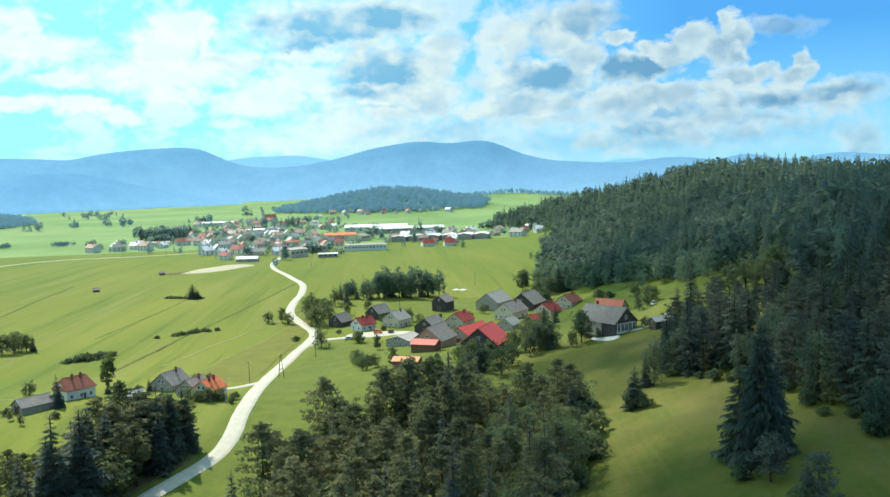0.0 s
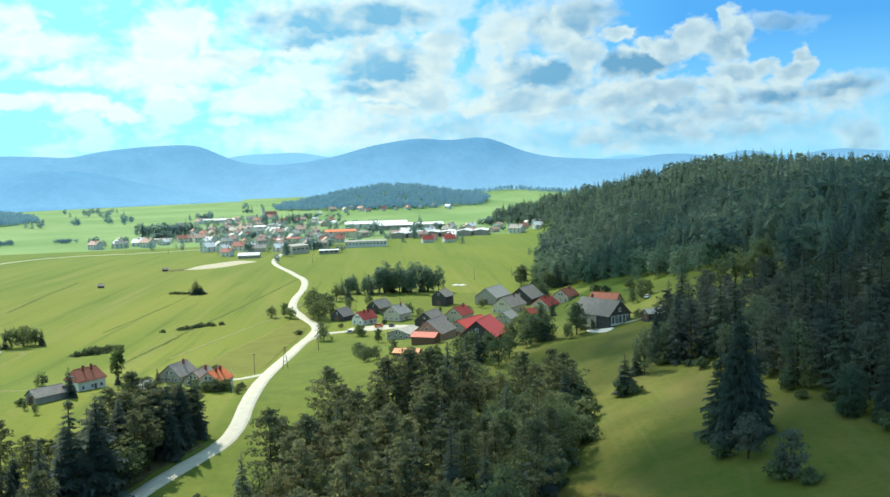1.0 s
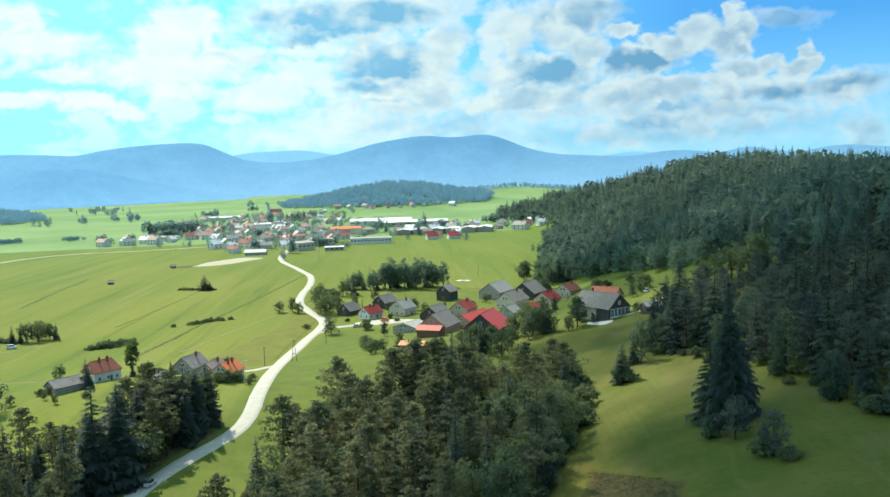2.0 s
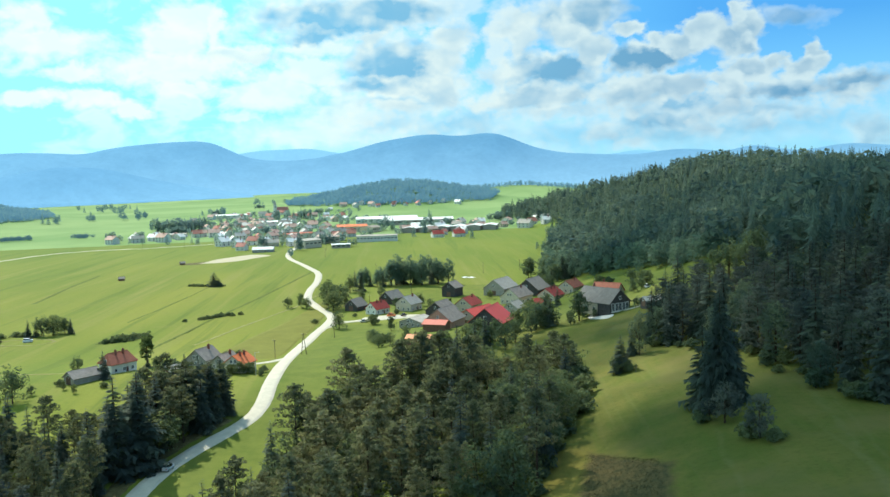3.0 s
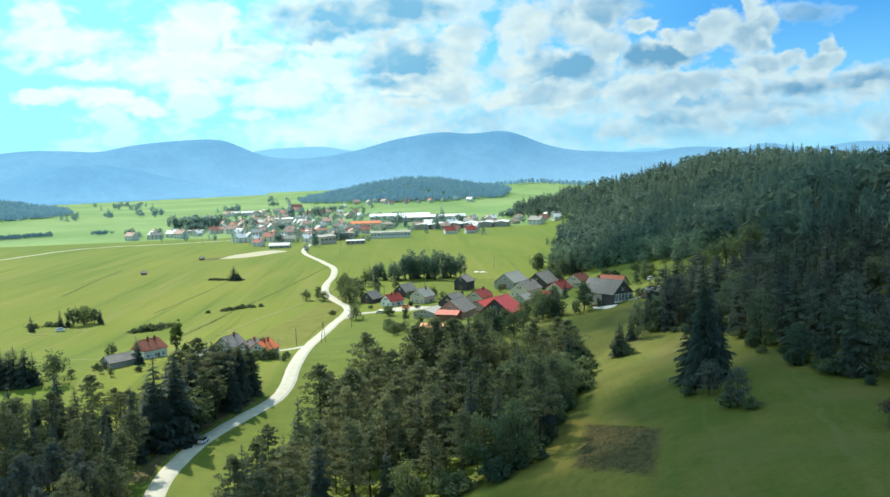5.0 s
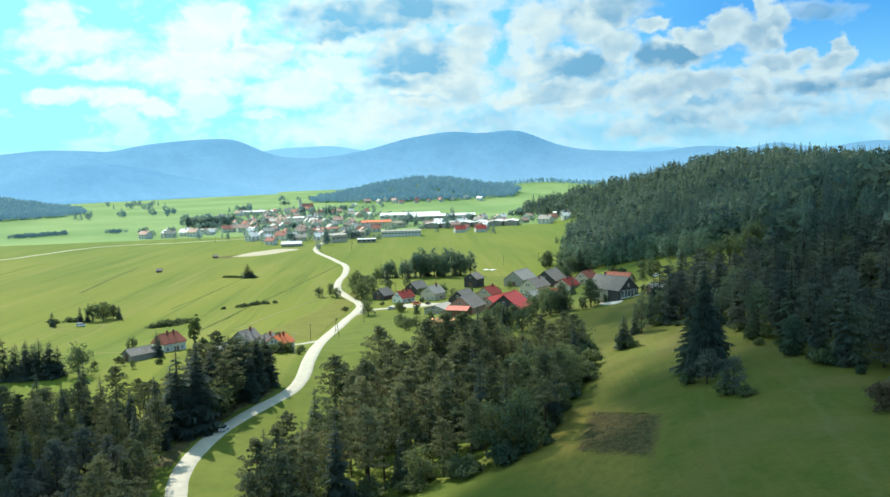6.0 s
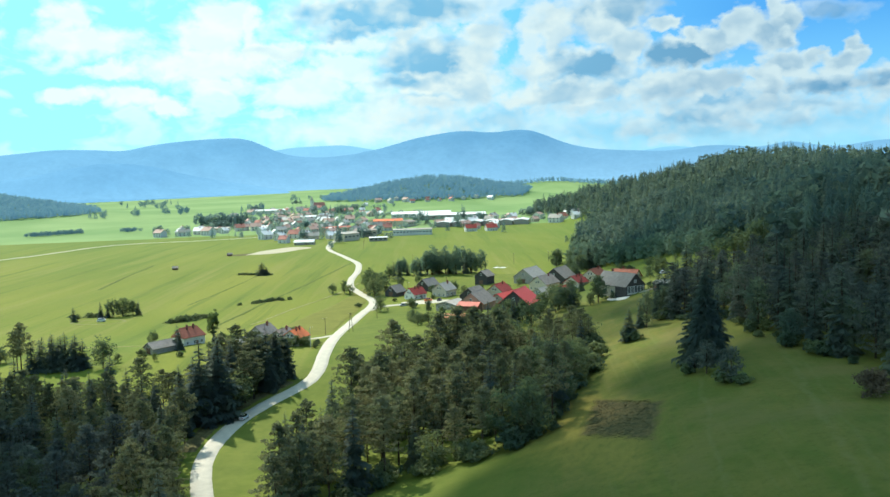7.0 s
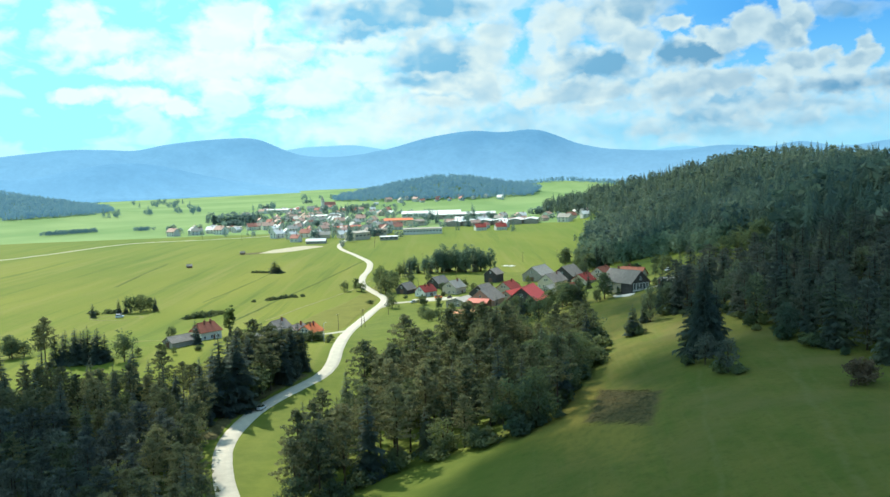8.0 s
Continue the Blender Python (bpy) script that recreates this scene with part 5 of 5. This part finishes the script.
house(-16, 417, 30, 12, 22, 4.4, 3.8, GREYWALL, ROOF_BRIGHT, "long outbuilding with bright red roof", barn=True, chimney=0, kind="barn")
house(-8, 352, 17, 15, 18, 5.4, 6.0, DARKWOOD, ROOF_BRIGHT, "big timber barn with bright red sheet roof", barn=True, chimney=0, kind="barn")
house(-5, 561, 25, 15, 22, 4.6, 5.6, GREYWALL, ROOF_PALE, "long grey barn with weathered slate roof", barn=True, chimney=0, kind="barn")
house(5, 515, 30, 13, 18, 4.4, 5.0, CREAM, ROOF_GREY, "farmhouse with grey slate roof", 1, 1)
house(16, 548, 25, 16, 20, 4.2, 6.4, DARKWOOD, ROOF_GREY, "dark gabled barn with grey roof and white verge", barn=True, chimney=0, kind="barn")
house(3, 470, 25, 9, 11, 3.2, 3.2, GREYWALL, ROOF_PALE, "small shed with pale grey roof", 1, 0, kind="shed")
house(25, 492, 30, 11, 13, 3.8, 4.0, CREAM, ROOF_RED, "house with red tiled roof and chimneys", 1, 2)
house(17.5, 474, 60, 7, 10, 2.6, 2.2, GREYWALL, ROOF_RED, "low outbuilding with red tiled roof", barn=True, chimney=0, kind="shed")
house(38, 506, 30, 10, 14, 3.6, 3.8, CREAM, ROOF_RUST, "house with faded red roof", 1, 1)
level = float(height(43.5, 337.0))
q = house(43.5, 337.0, -40, 12, 7, 4.4, 5.2, DARKWOOD, ROOF_SHADED, "dark timber gabled barn with pale vertical window bays", chimney=0, kind="barn", barn=True, z=level)
for i in range(5):
    wd = part("window", BARNWIN, q, at=pose(-4.2 + 2.1 * i, -3.6, 2.5) @ Matrix.Diagonal((1.45, 1, 1.15, 1)))
    part("pane", BARNPANE, wd)
bm = bmesh.new()
brick(bm, 11.2, 0.9, 0.18, 0, -3.95, 0.55)
brick(bm, 11.2, 0.08, 0.55, 0, -4.38, 0.73)
part("balcony", from_bm("balcony", bm, PLASTER), q, "white balcony along the gable")
house(37.0, 344.7, -40, 11.8, 13, 4.3, 5.15, CREAM, ROOF_SHADED, "cream farmhouse with long grey roof", 1, 1, z=level)
house(48, 398, -60, 9, 13, 3.4, 3.6, CREAM, ROOF_RUST, "farmhouse wing with faded red roof", 1, 1)
house(57, 322, 70, 5, 8, 2.4, 1.2, DARKWOOD, ROOF_PALE, "low open shed with pale roof under trees", barn=True, chimney=0, kind="shed")
# houses beside the road
BY = "houses by the road"
house(-159.5, 312, 32, 8.8, 11.5, 4.2, 3.6, PLASTER, ROOF_RUST, "white plastered house with red tiled hipped roof", 1, 2, hip=1.5, group=BY)
house(-164, 291, 33, 7, 11.5, 2.6, 2.2, GREYWALL, ROOF_GREY, "low grey-roofed shed beside the house", barn=True, chimney=0, kind="shed", group=BY)
house(-108.3, 310, 16, 9.0, 9.2, 3.9, 3.0, CREAM, ROOF_ORANGE, "house with bright orange tiled roof", 1, 2, group=BY)
house(-117, 319, 18, 9, 9.5, 2.6, 3.3, GREYWALL, ROOF_GREY, "grey house with slate roof", 1, 1, group=BY)
house(-130, 330, 18, 10, 11, 3.0, 4.0, GREYWALL, ROOF_GREY, "old house with dark slate roof and chimney", 1, 1, group=BY)
house(-133, 302.6, 30, 5, 7, 2.2, 1.6, DARKWOOD, ROOF_PALE, "small garden shed with pale roof", barn=True, chimney=0, kind="shed", group=BY)
for x, y, az in [(-324, 828, 60), (-330, 700, 70)]:
    house(x, y, az, 3.6, 4.6, 1.9, 1.2, BROWNWOOD, ROOF_GREY, "small dark timber hay hut in the meadow", barn=True, chimney=0, kind="hut", group="hay huts")


# ---- the town ----
def simple_house(w, l, hw, hr, wall, roof, rows):
    """A town house, all of whose parts can be told apart from afar."""
    ob = new("town_house")
    ob.empty_display_size = 0.5
    part("wall", shell(w, l, hw, hr, wall), ob)
    part("roof", gable_roof(w, l, hw, hr, roof, 0.7, 0.3), ob)
    part("chimney", STACK, ob, at=pose(w * 0.15, l * 0.2, hw + hr - 0.9))
    n = max(2, int(l / 4.5))
    for k in range(rows):
        for i in range(n):
            y = -l / 2 + l * (i + 0.5) / n
            for side in (-1, 1):
                part("window", PANE, ob, at=pose(side * (w / 2 + 0.03), y, 1.7 + 2.8 * k, 0, 0, 90) @ Matrix.Diagonal((1.3, 1, 1.2, 1)))
        for i in range(2):
            part("window", PANE, ob, at=pose(-w / 4 + w / 2 * i, -l / 2 - 0.03, 1.7 + 2.8 * k) @ Matrix.Diagonal((1.3, 1, 1.2, 1)))
    return ob


town = np.random.default_rng(77)
looks = [(PLASTER, HAZY_RED, "white town house with red tiled roof"), (PLASTER, HAZY_GREY, "white town house with pale grey roof"), (CREAM, HAZY_PINK, "cream town house with pale pink roof"),
         (PLASTER, ROOF_PALE, "white town house with grey roof"), (PLASTER, ROOF_WHITE, "white town house with bright sheet roof"), (PLASTER, HAZY_PINK, "white town house with pale pink tile roof")]
models = []
for k, (wl_, rf, lb) in enumerate(looks):
    models.append(tagged(simple_house(9.5 + k % 3, 12 + 1.5 * (k % 4), 5.2 + 0.8 * (k % 2), 4.0, wl_, rf, 2), lb, "house", "houses of the town"))
placed, first = [], set()
ZONES = [([(-560, 1165), (-455, 1180), (-450, 1270), (-540, 1260)], 12, 26), ([(-470, 1280), (-430, 1240), (-330, 990), (-265, 1000), (-250, 1080), (-200, 1060), (-215, 1200), (-300, 1500), (-560, 1560)], 62, 24),
         ([(-560, 1560), (-300, 1500), (-330, 1900), (-560, 2150), (-700, 2050), (-680, 1750)], 40, 30), ([(-480, 2230), (-300, 2270), (-120, 2290), (-130, 2330), (-420, 2340)], 16, 30),
         ([(-150, 1240), (-60, 1230), (-10, 1300), (40, 1310), (-10, 1420), (-140, 1400)], 14, 30), ([(-90, 1155), (-50, 1150), (-45, 1185), (-85, 1190)], 3, 22), ([(15, 1270), (60, 1250), (70, 1310), (30, 1340)], 5, 20)]
for poly, count, gap in ZONES:
    for x, y in scatter(poly, gap, town)[:count]:
        k = town.integers(len(models))
        az = town.choice([20, 65, 110, -25]) + town.normal(0, 8)
        m = standing(x, y, -az, town.uniform(0.9, 1.25), 0.0)
        if k in first:
            copy_thing(models[k], m).matrix_basis = m
        else:
            first.add(k)
            models[k].matrix_basis = m
        placed.append((x, y))


def hall(x, y, az, w, l, h, roof, wall, label, bays=0):
    ob = thing("hall", label, "hall", x, y, -az, "works halls of the town")
    part("wall", shell(w, l, h, w * 0.09, wall), ob)
    part("roof", gable_roof(w, l, h, w * 0.09, roof, 0.5, 0.35), ob)
    for i in range(bays):
        py = -l / 2 + l * (i + 0.5) / bays
        for side in (-1, 1):
            part("window", PANE, ob, at=pose(side * (w / 2 + 0.03), py, h * 0.62, 0, 0, 90) @ Matrix.Diagonal((l / bays * 0.55, 1, 1.2, 1)))
    return ob


hall(-165, 1088, 84, 14, 52, 7, ROOF_PALE, PLASTER, "long cream works building with window rows", 12)
hall(-236, 1312, 80, 30, 46, 8, ROOF_ORANGE, CREAM, "large hall with orange tiled roof", 6)
hall(-203, 1285, 25, 24, 24, 7, ROOF_GREY, CREAM, "hall with grey-brown roof", 5)
for i in range(6):
    hall(-138 + 23 * i, 1252 + 5 * i, 4, 20, 40, 6.5, ROOF_WHITE, GREYWALL, "white-roofed works hall with window row", 5)
hall(-150, 1470, 84, 34, 120, 8, ROOF_WHITE, GREYWALL, "long white-roofed factory hall", 10)
hall(-215, 1560, 84, 40, 110, 8, ROOF_WHITE, PLASTER, "wide white-roofed factory hall behind", 10)
hall(-238, 1012, 35, 20, 26, 9, ROOF_PALE, CREAM, "tall cream building with pale roof at the road", 4)
hall(-228, 1082, 78, 15, 30, 8, ROOF_GREY, CREAM, "cream two-storey building with grey roof", 5)
hall(-290, 1180, 60, 18, 40, 7, ROOF_RUST, CREAM, "long hall with faded red roof", 6)
hall(-194, 992, 80, 9, 22, 4, ROOF_WHITE, GREYWALL, "low white-roofed workshop at the meadow", 4)
hall(-501, 1276, 80, 14, 34, 5, ROOF_PALE, PLASTER, "long pale farm hall beside the spruces", 6)
hall(-420, 1560, 70, 20, 60, 7, ROOF_WHITE, PLASTER, "white-roofed town hall building", 6)
hall(-640, 2000, 75, 26, 70, 7, ROOF_WHITE, PLASTER, "white-roofed hall at the town's edge", 6)
for x, y in [(-91, 1132), (-63, 1133)]:
    house(x, y, 70, 12, 15, 4.6, 4.6, PLASTER, ROOF_RED, "white house with red roof at the town's edge", 1, 1, group="houses of the town")
house(32, 1290, 30, 12, 14, 6, 5, CREAM, ROOF_PALE, "cream house below the forest edge", 2, 1, group="houses of the town")
house(-292, 1046, 75, 11, 20, 5, 4, CREAM, ROOF_PALE, "long pale farm building at the road", 1, 1, group="houses of the town")
house(-279, 964, 85, 9, 24, 3.4, 2.6, GREYWALL, ROOF_WHITE, "low white-roofed shed at the road", 1, 0, kind="shed", group="houses of the town")
# church
church = thing("church", "white church with tall pointed bell tower", "church", -563, 2170, -60)
part("wall", shell(14, 30, 10, 8, PLASTER), church)
part("roof", gable_roof(14, 30, 10, 8, HAZY_RED), church)
bm = bmesh.new()
brick(bm, 7, 7, 23, 0, -18, 0)
part("tower", from_bm("tower", bm, PLASTER), church)
bm = bmesh.new()
bmesh.ops.create_cone(bm, cap_ends=True, segments=8, radius1=4.6, radius2=0.15, depth=13, matrix=Matrix.Translation((0, -18, 29.5)))
rod(bm, (0, -18, 35), (0, -18, 38), 0.15, 0.1, 5)
part("spire", from_bm("spire", bm, ROOF_PALE), church)
for side, rz in ((-3.53, 90), (3.53, 90)):
    part("window", PANE, church, at=pose(side, -18, 19, 0, 0, rz) @ Matrix.Diagonal((2, 1, 2.4, 1)))
part("window", PANE, church, at=pose(0, -21.53, 19) @ Matrix.Diagonal((2, 1, 2.4, 1)))
# trees in the town
spots = [(x, y) for x, y in scatter([(-560, 1170), (-280, 1010), (-210, 1060), (-120, 1250), (20, 1320), (-150, 1450), (-350, 1900), (-600, 2200), (-680, 2000), (-520, 1500)], 31, town)
         if min((x - p) ** 2 + (y - r) ** 2 for p, r in placed) > 110]
spots += [(-470 + 8 * k, 2130 + town.normal(0, 30)) for k in range(14)]
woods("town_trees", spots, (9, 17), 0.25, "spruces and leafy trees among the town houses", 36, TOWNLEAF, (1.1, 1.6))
row = []
for cx, cy, n, w in [(-238, 970, 2, 1.5), (-194, 1320, 2, 4), (-173, 1310, 2, 4), (-125, 1149, 1, 1), (-115, 1219, 2, 2), (-120, 1408, 2, 3), (-623, 1482, 1, 1), (-583, 1423, 9, 8), (-556, 1412, 9, 9), (-528, 1405, 11, 9), (-531, 1450, 10, 9), (-534, 1500, 10, 9),
                     (-463, 1778, 5, 10), (-441, 1814, 4, 10), (-442, 1870, 6, 14), (-44, 1095, 1, 1)]:
    row += [(cx + town.normal(0, w), cy + town.normal(0, w * 0.5)) for _ in range(n)]
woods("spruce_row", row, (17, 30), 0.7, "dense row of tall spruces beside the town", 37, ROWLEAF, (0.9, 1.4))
round_trees = []
for cx, cy, n, w in [(-229, 1071, 5, 5), (-186, 1011, 2, 3), (-101, 1414, 4, 6), (-85, 1393, 4, 6), (-525, 1345, 15, 9), (-468, 1427, 7, 8), (-391, 1267, 4, 4), (-368, 1286, 6, 4), (-697, 2467, 7, 14), (-732, 2172, 9, 11), (-455, 2084, 9, 12),
                     (-310, 1179, 4, 6), (-577, 1215, 4, 6), (-538, 1235, 2, 3), (-24, 1484, 7, 10), (1, 1478, 7, 10), (22, 1297, 3, 5), (-229, 887, 1, 0.5), (-300, 1040, 2, 3)]:
    round_trees += [(cx + town.normal(0, w), cy + town.normal(0, w * 0.6)) for _ in range(n)]
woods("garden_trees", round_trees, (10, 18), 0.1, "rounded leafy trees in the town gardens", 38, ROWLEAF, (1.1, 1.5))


# ---- small things ----
def pole(x, y, h, label, frame_legs=False, arm=True, lamp=False):
    ob = thing("utility_pole", label, "pole", x, y, random.uniform(-10, 10), "utility poles")
    bm = bmesh.new()
    if frame_legs:
        rod(bm, (-1.1, 0, -0.3), (-0.1, 0, h), 0.15, 0.11, 8)
        rod(bm, (1.1, 0, -0.3), (0.1, 0, h), 0.15, 0.11, 8)
        brick(bm, 1.5, 0.14, 0.16, 0, 0, h * 0.35)
    else:
        rod(bm, (0, 0, -0.3), (0, 0, h), 0.15, 0.10, 8)
    part("post", from_bm("post", bm, METAL if lamp else POLEWOOD), ob)
    if arm:
        bm = bmesh.new()
        brick(bm, 1.7, 0.12, 0.12, 0, 0, h - 0.35)
        part("crossarm", from_bm("crossarm", bm, POLEWOOD), ob)
        for i in (-0.7, 0.0, 0.7):
            bm = bmesh.new()
            rod(bm, (i, 0, h - 0.23), (i, 0, h + 0.05), 0.05, 0.04, 6)
            part("insulator", from_bm("insulator", bm, FRAME), ob)
    if lamp:
        bm = bmesh.new()
        rod(bm, (0, 0, h - 0.1), (1.1, 0, h + 0.15), 0.05, 0.04, 6)
        brick(bm, 0.6, 0.22, 0.12, 1.3, 0, h + 0.08)
        part("lamp_head", from_bm("lamp_head", bm, METAL), ob)


pole(-92, 352, 9.5, "tarred wooden A-frame power pole in the grass", True)
pole(-103, 344, 8.5, "plain wooden power pole at the roadside")
pole(-99, 300, 9, "grey metal street lamp post at the junction", False, False, True)
pole(-95, 440, 8, "plain wooden power pole at the village lane")
pole(-88, 402, 8, "plain wooden power pole in the grass")
for x, y in [(-85, 500), (-64, 545), (-20, 690), (10, 700), (-110, 700), (-190, 880), (-205, 960), (-330, 1010), (-400, 1040), (-470, 1080)]:
    pole(x, y, 9, "plain wooden power pole in the meadow")


def car(x, y, heading, body, label, z=None, van=False):
    ob = thing("van" if van else "car", label, "van" if van else "car", x, y, -heading, "", z)
    bm = bmesh.new()
    L, W, H = (4.9, 1.95, 1.15) if van else (4.3, 1.75, 0.78)
    brick(bm, W, L, H, 0, 0, 0.32)
    bmesh.ops.bevel(bm, geom=list(bm.edges), offset=0.14, segments=2, affect="EDGES")
    part("body", from_bm("body", bm, body), ob)
    bm = bmesh.new()
    t = brick(bm, W * 0.86, L * (0.74 if van else 0.52), 0.72, 0, -L * (0.08 if van else 0.05), 0.32 + H - 0.06)
    for v in t:
        if v.co.z > 0.5 + H:
            v.co.x *= 0.84
            v.co.y *= 0.80
    part("cabin", from_bm("cabin", bm, GLASS), ob)
    bm = bmesh.new()
    brick(bm, W * 0.72, L * (0.60 if van else 0.38), 0.06, 0, -L * (0.08 if van else 0.05), 0.32 + H + 0.63)
    part("car_roof", from_bm("car_roof", bm, body), ob)
    for sx_ in (-1, 1):
        for sy_ in (-1, 1):
            bm = bmesh.new()
            rod(bm, (sx_ * (W / 2 - 0.2), sy_ * L * 0.31, 0.32), (sx_ * (W / 2 + 0.01), sy_ * L * 0.31, 0.32), 0.32, 0.32, 14)
            wh = part("wheel", from_bm("wheel", bm, TYRE), ob)
            bm = bmesh.new()
            rod(bm, (sx_ * (W / 2), sy_ * L * 0.31, 0.32), (sx_ * (W / 2 + 0.03), sy_ * L * 0.31, 0.32), 0.19, 0.17, 12)
            part("rim", from_bm("rim", bm, METAL), wh)
        bm = bmesh.new()
        brick(bm, 0.34, 0.06, 0.14, sx_ * (W / 2 - 0.32), L / 2 - 0.01, 0.72)
        part("headlight", from_bm("headlight", bm, FRAME), ob)
        bm = bmesh.new()
        brick(bm, 0.28, 0.06, 0.16, sx_ * (W / 2 - 0.3), -L / 2 + 0.01, 0.76)
        part("tail_light", from_bm("tail_light", bm, ROOF_BRIGHT), ob)
    return ob


WHITE_PAINT, DARK_PAINT, SILVER, ORANGE_PAINT = paint("white_car_paint", (0.75, 0.76, 0.78)), paint("dark_car_paint", (0.04, 0.045, 0.06)), paint("silver_car_paint", (0.5, 0.52, 0.54)), paint("orange_paint", (0.75, 0.20, 0.05))
car(-96.6, 203, 8, WHITE_PAINT, "white car driving on the gravel road", float(height(-96.6, 203)) + 0.16)
car(-67.5, 467, 80, ORANGE_PAINT, "orange delivery van parked in the yard", float(height(-67.5, 467)) + 0.14, True)
car(-60.5, 468, 20, DARK_PAINT, "dark car parked in the yard", float(height(-60.5, 468)) + 0.14)
car(-81, 452, 70, SILVER, "silver car parked beside the lane")
car(64.5, 382, 30, WHITE_PAINT, "white car parked in the meadow")
car(-254, 413, 70, WHITE_PAINT, "white van standing in the valley meadow", None, True)


def sheets(x, y):
    ob = thing("tarpaulin", "white plastic sheets spread on the meadow", "tarpaulin", x, y, -35)
    for i in range(2):
        bm = bmesh.new()
        bmesh.ops.create_grid(bm, x_segments=8, y_segments=8, size=1)
        for v in bm.verts:
            v.co = Vector((v.co.x * 2.4 + 5.4 * i, v.co.y * 3.0 + 1.5 * i, 0.35 + 0.18 * math.sin(3 * v.co.x + i) * math.cos(2.5 * v.co.y)))
        bmesh.ops.solidify(bm, geom=list(bm.faces), thickness=0.04)
        part("sheet", from_bm("sheet", bm, ROOF_WHITE), ob)


sheets(-34, 662)
stake = thing("fence_post", "dark weathered post standing in the meadow", "post", 35.5, 220, 10)
bm = bmesh.new()
rod(bm, (0, 0, -0.3), (0.05, 0, 1.7), 0.11, 0.08, 7)
rod(bm, (0, 0, 1.1), (0.35, 0, 1.75), 0.05, 0.03, 5)
part("post", from_bm("post", bm, POLEWOOD), stake)
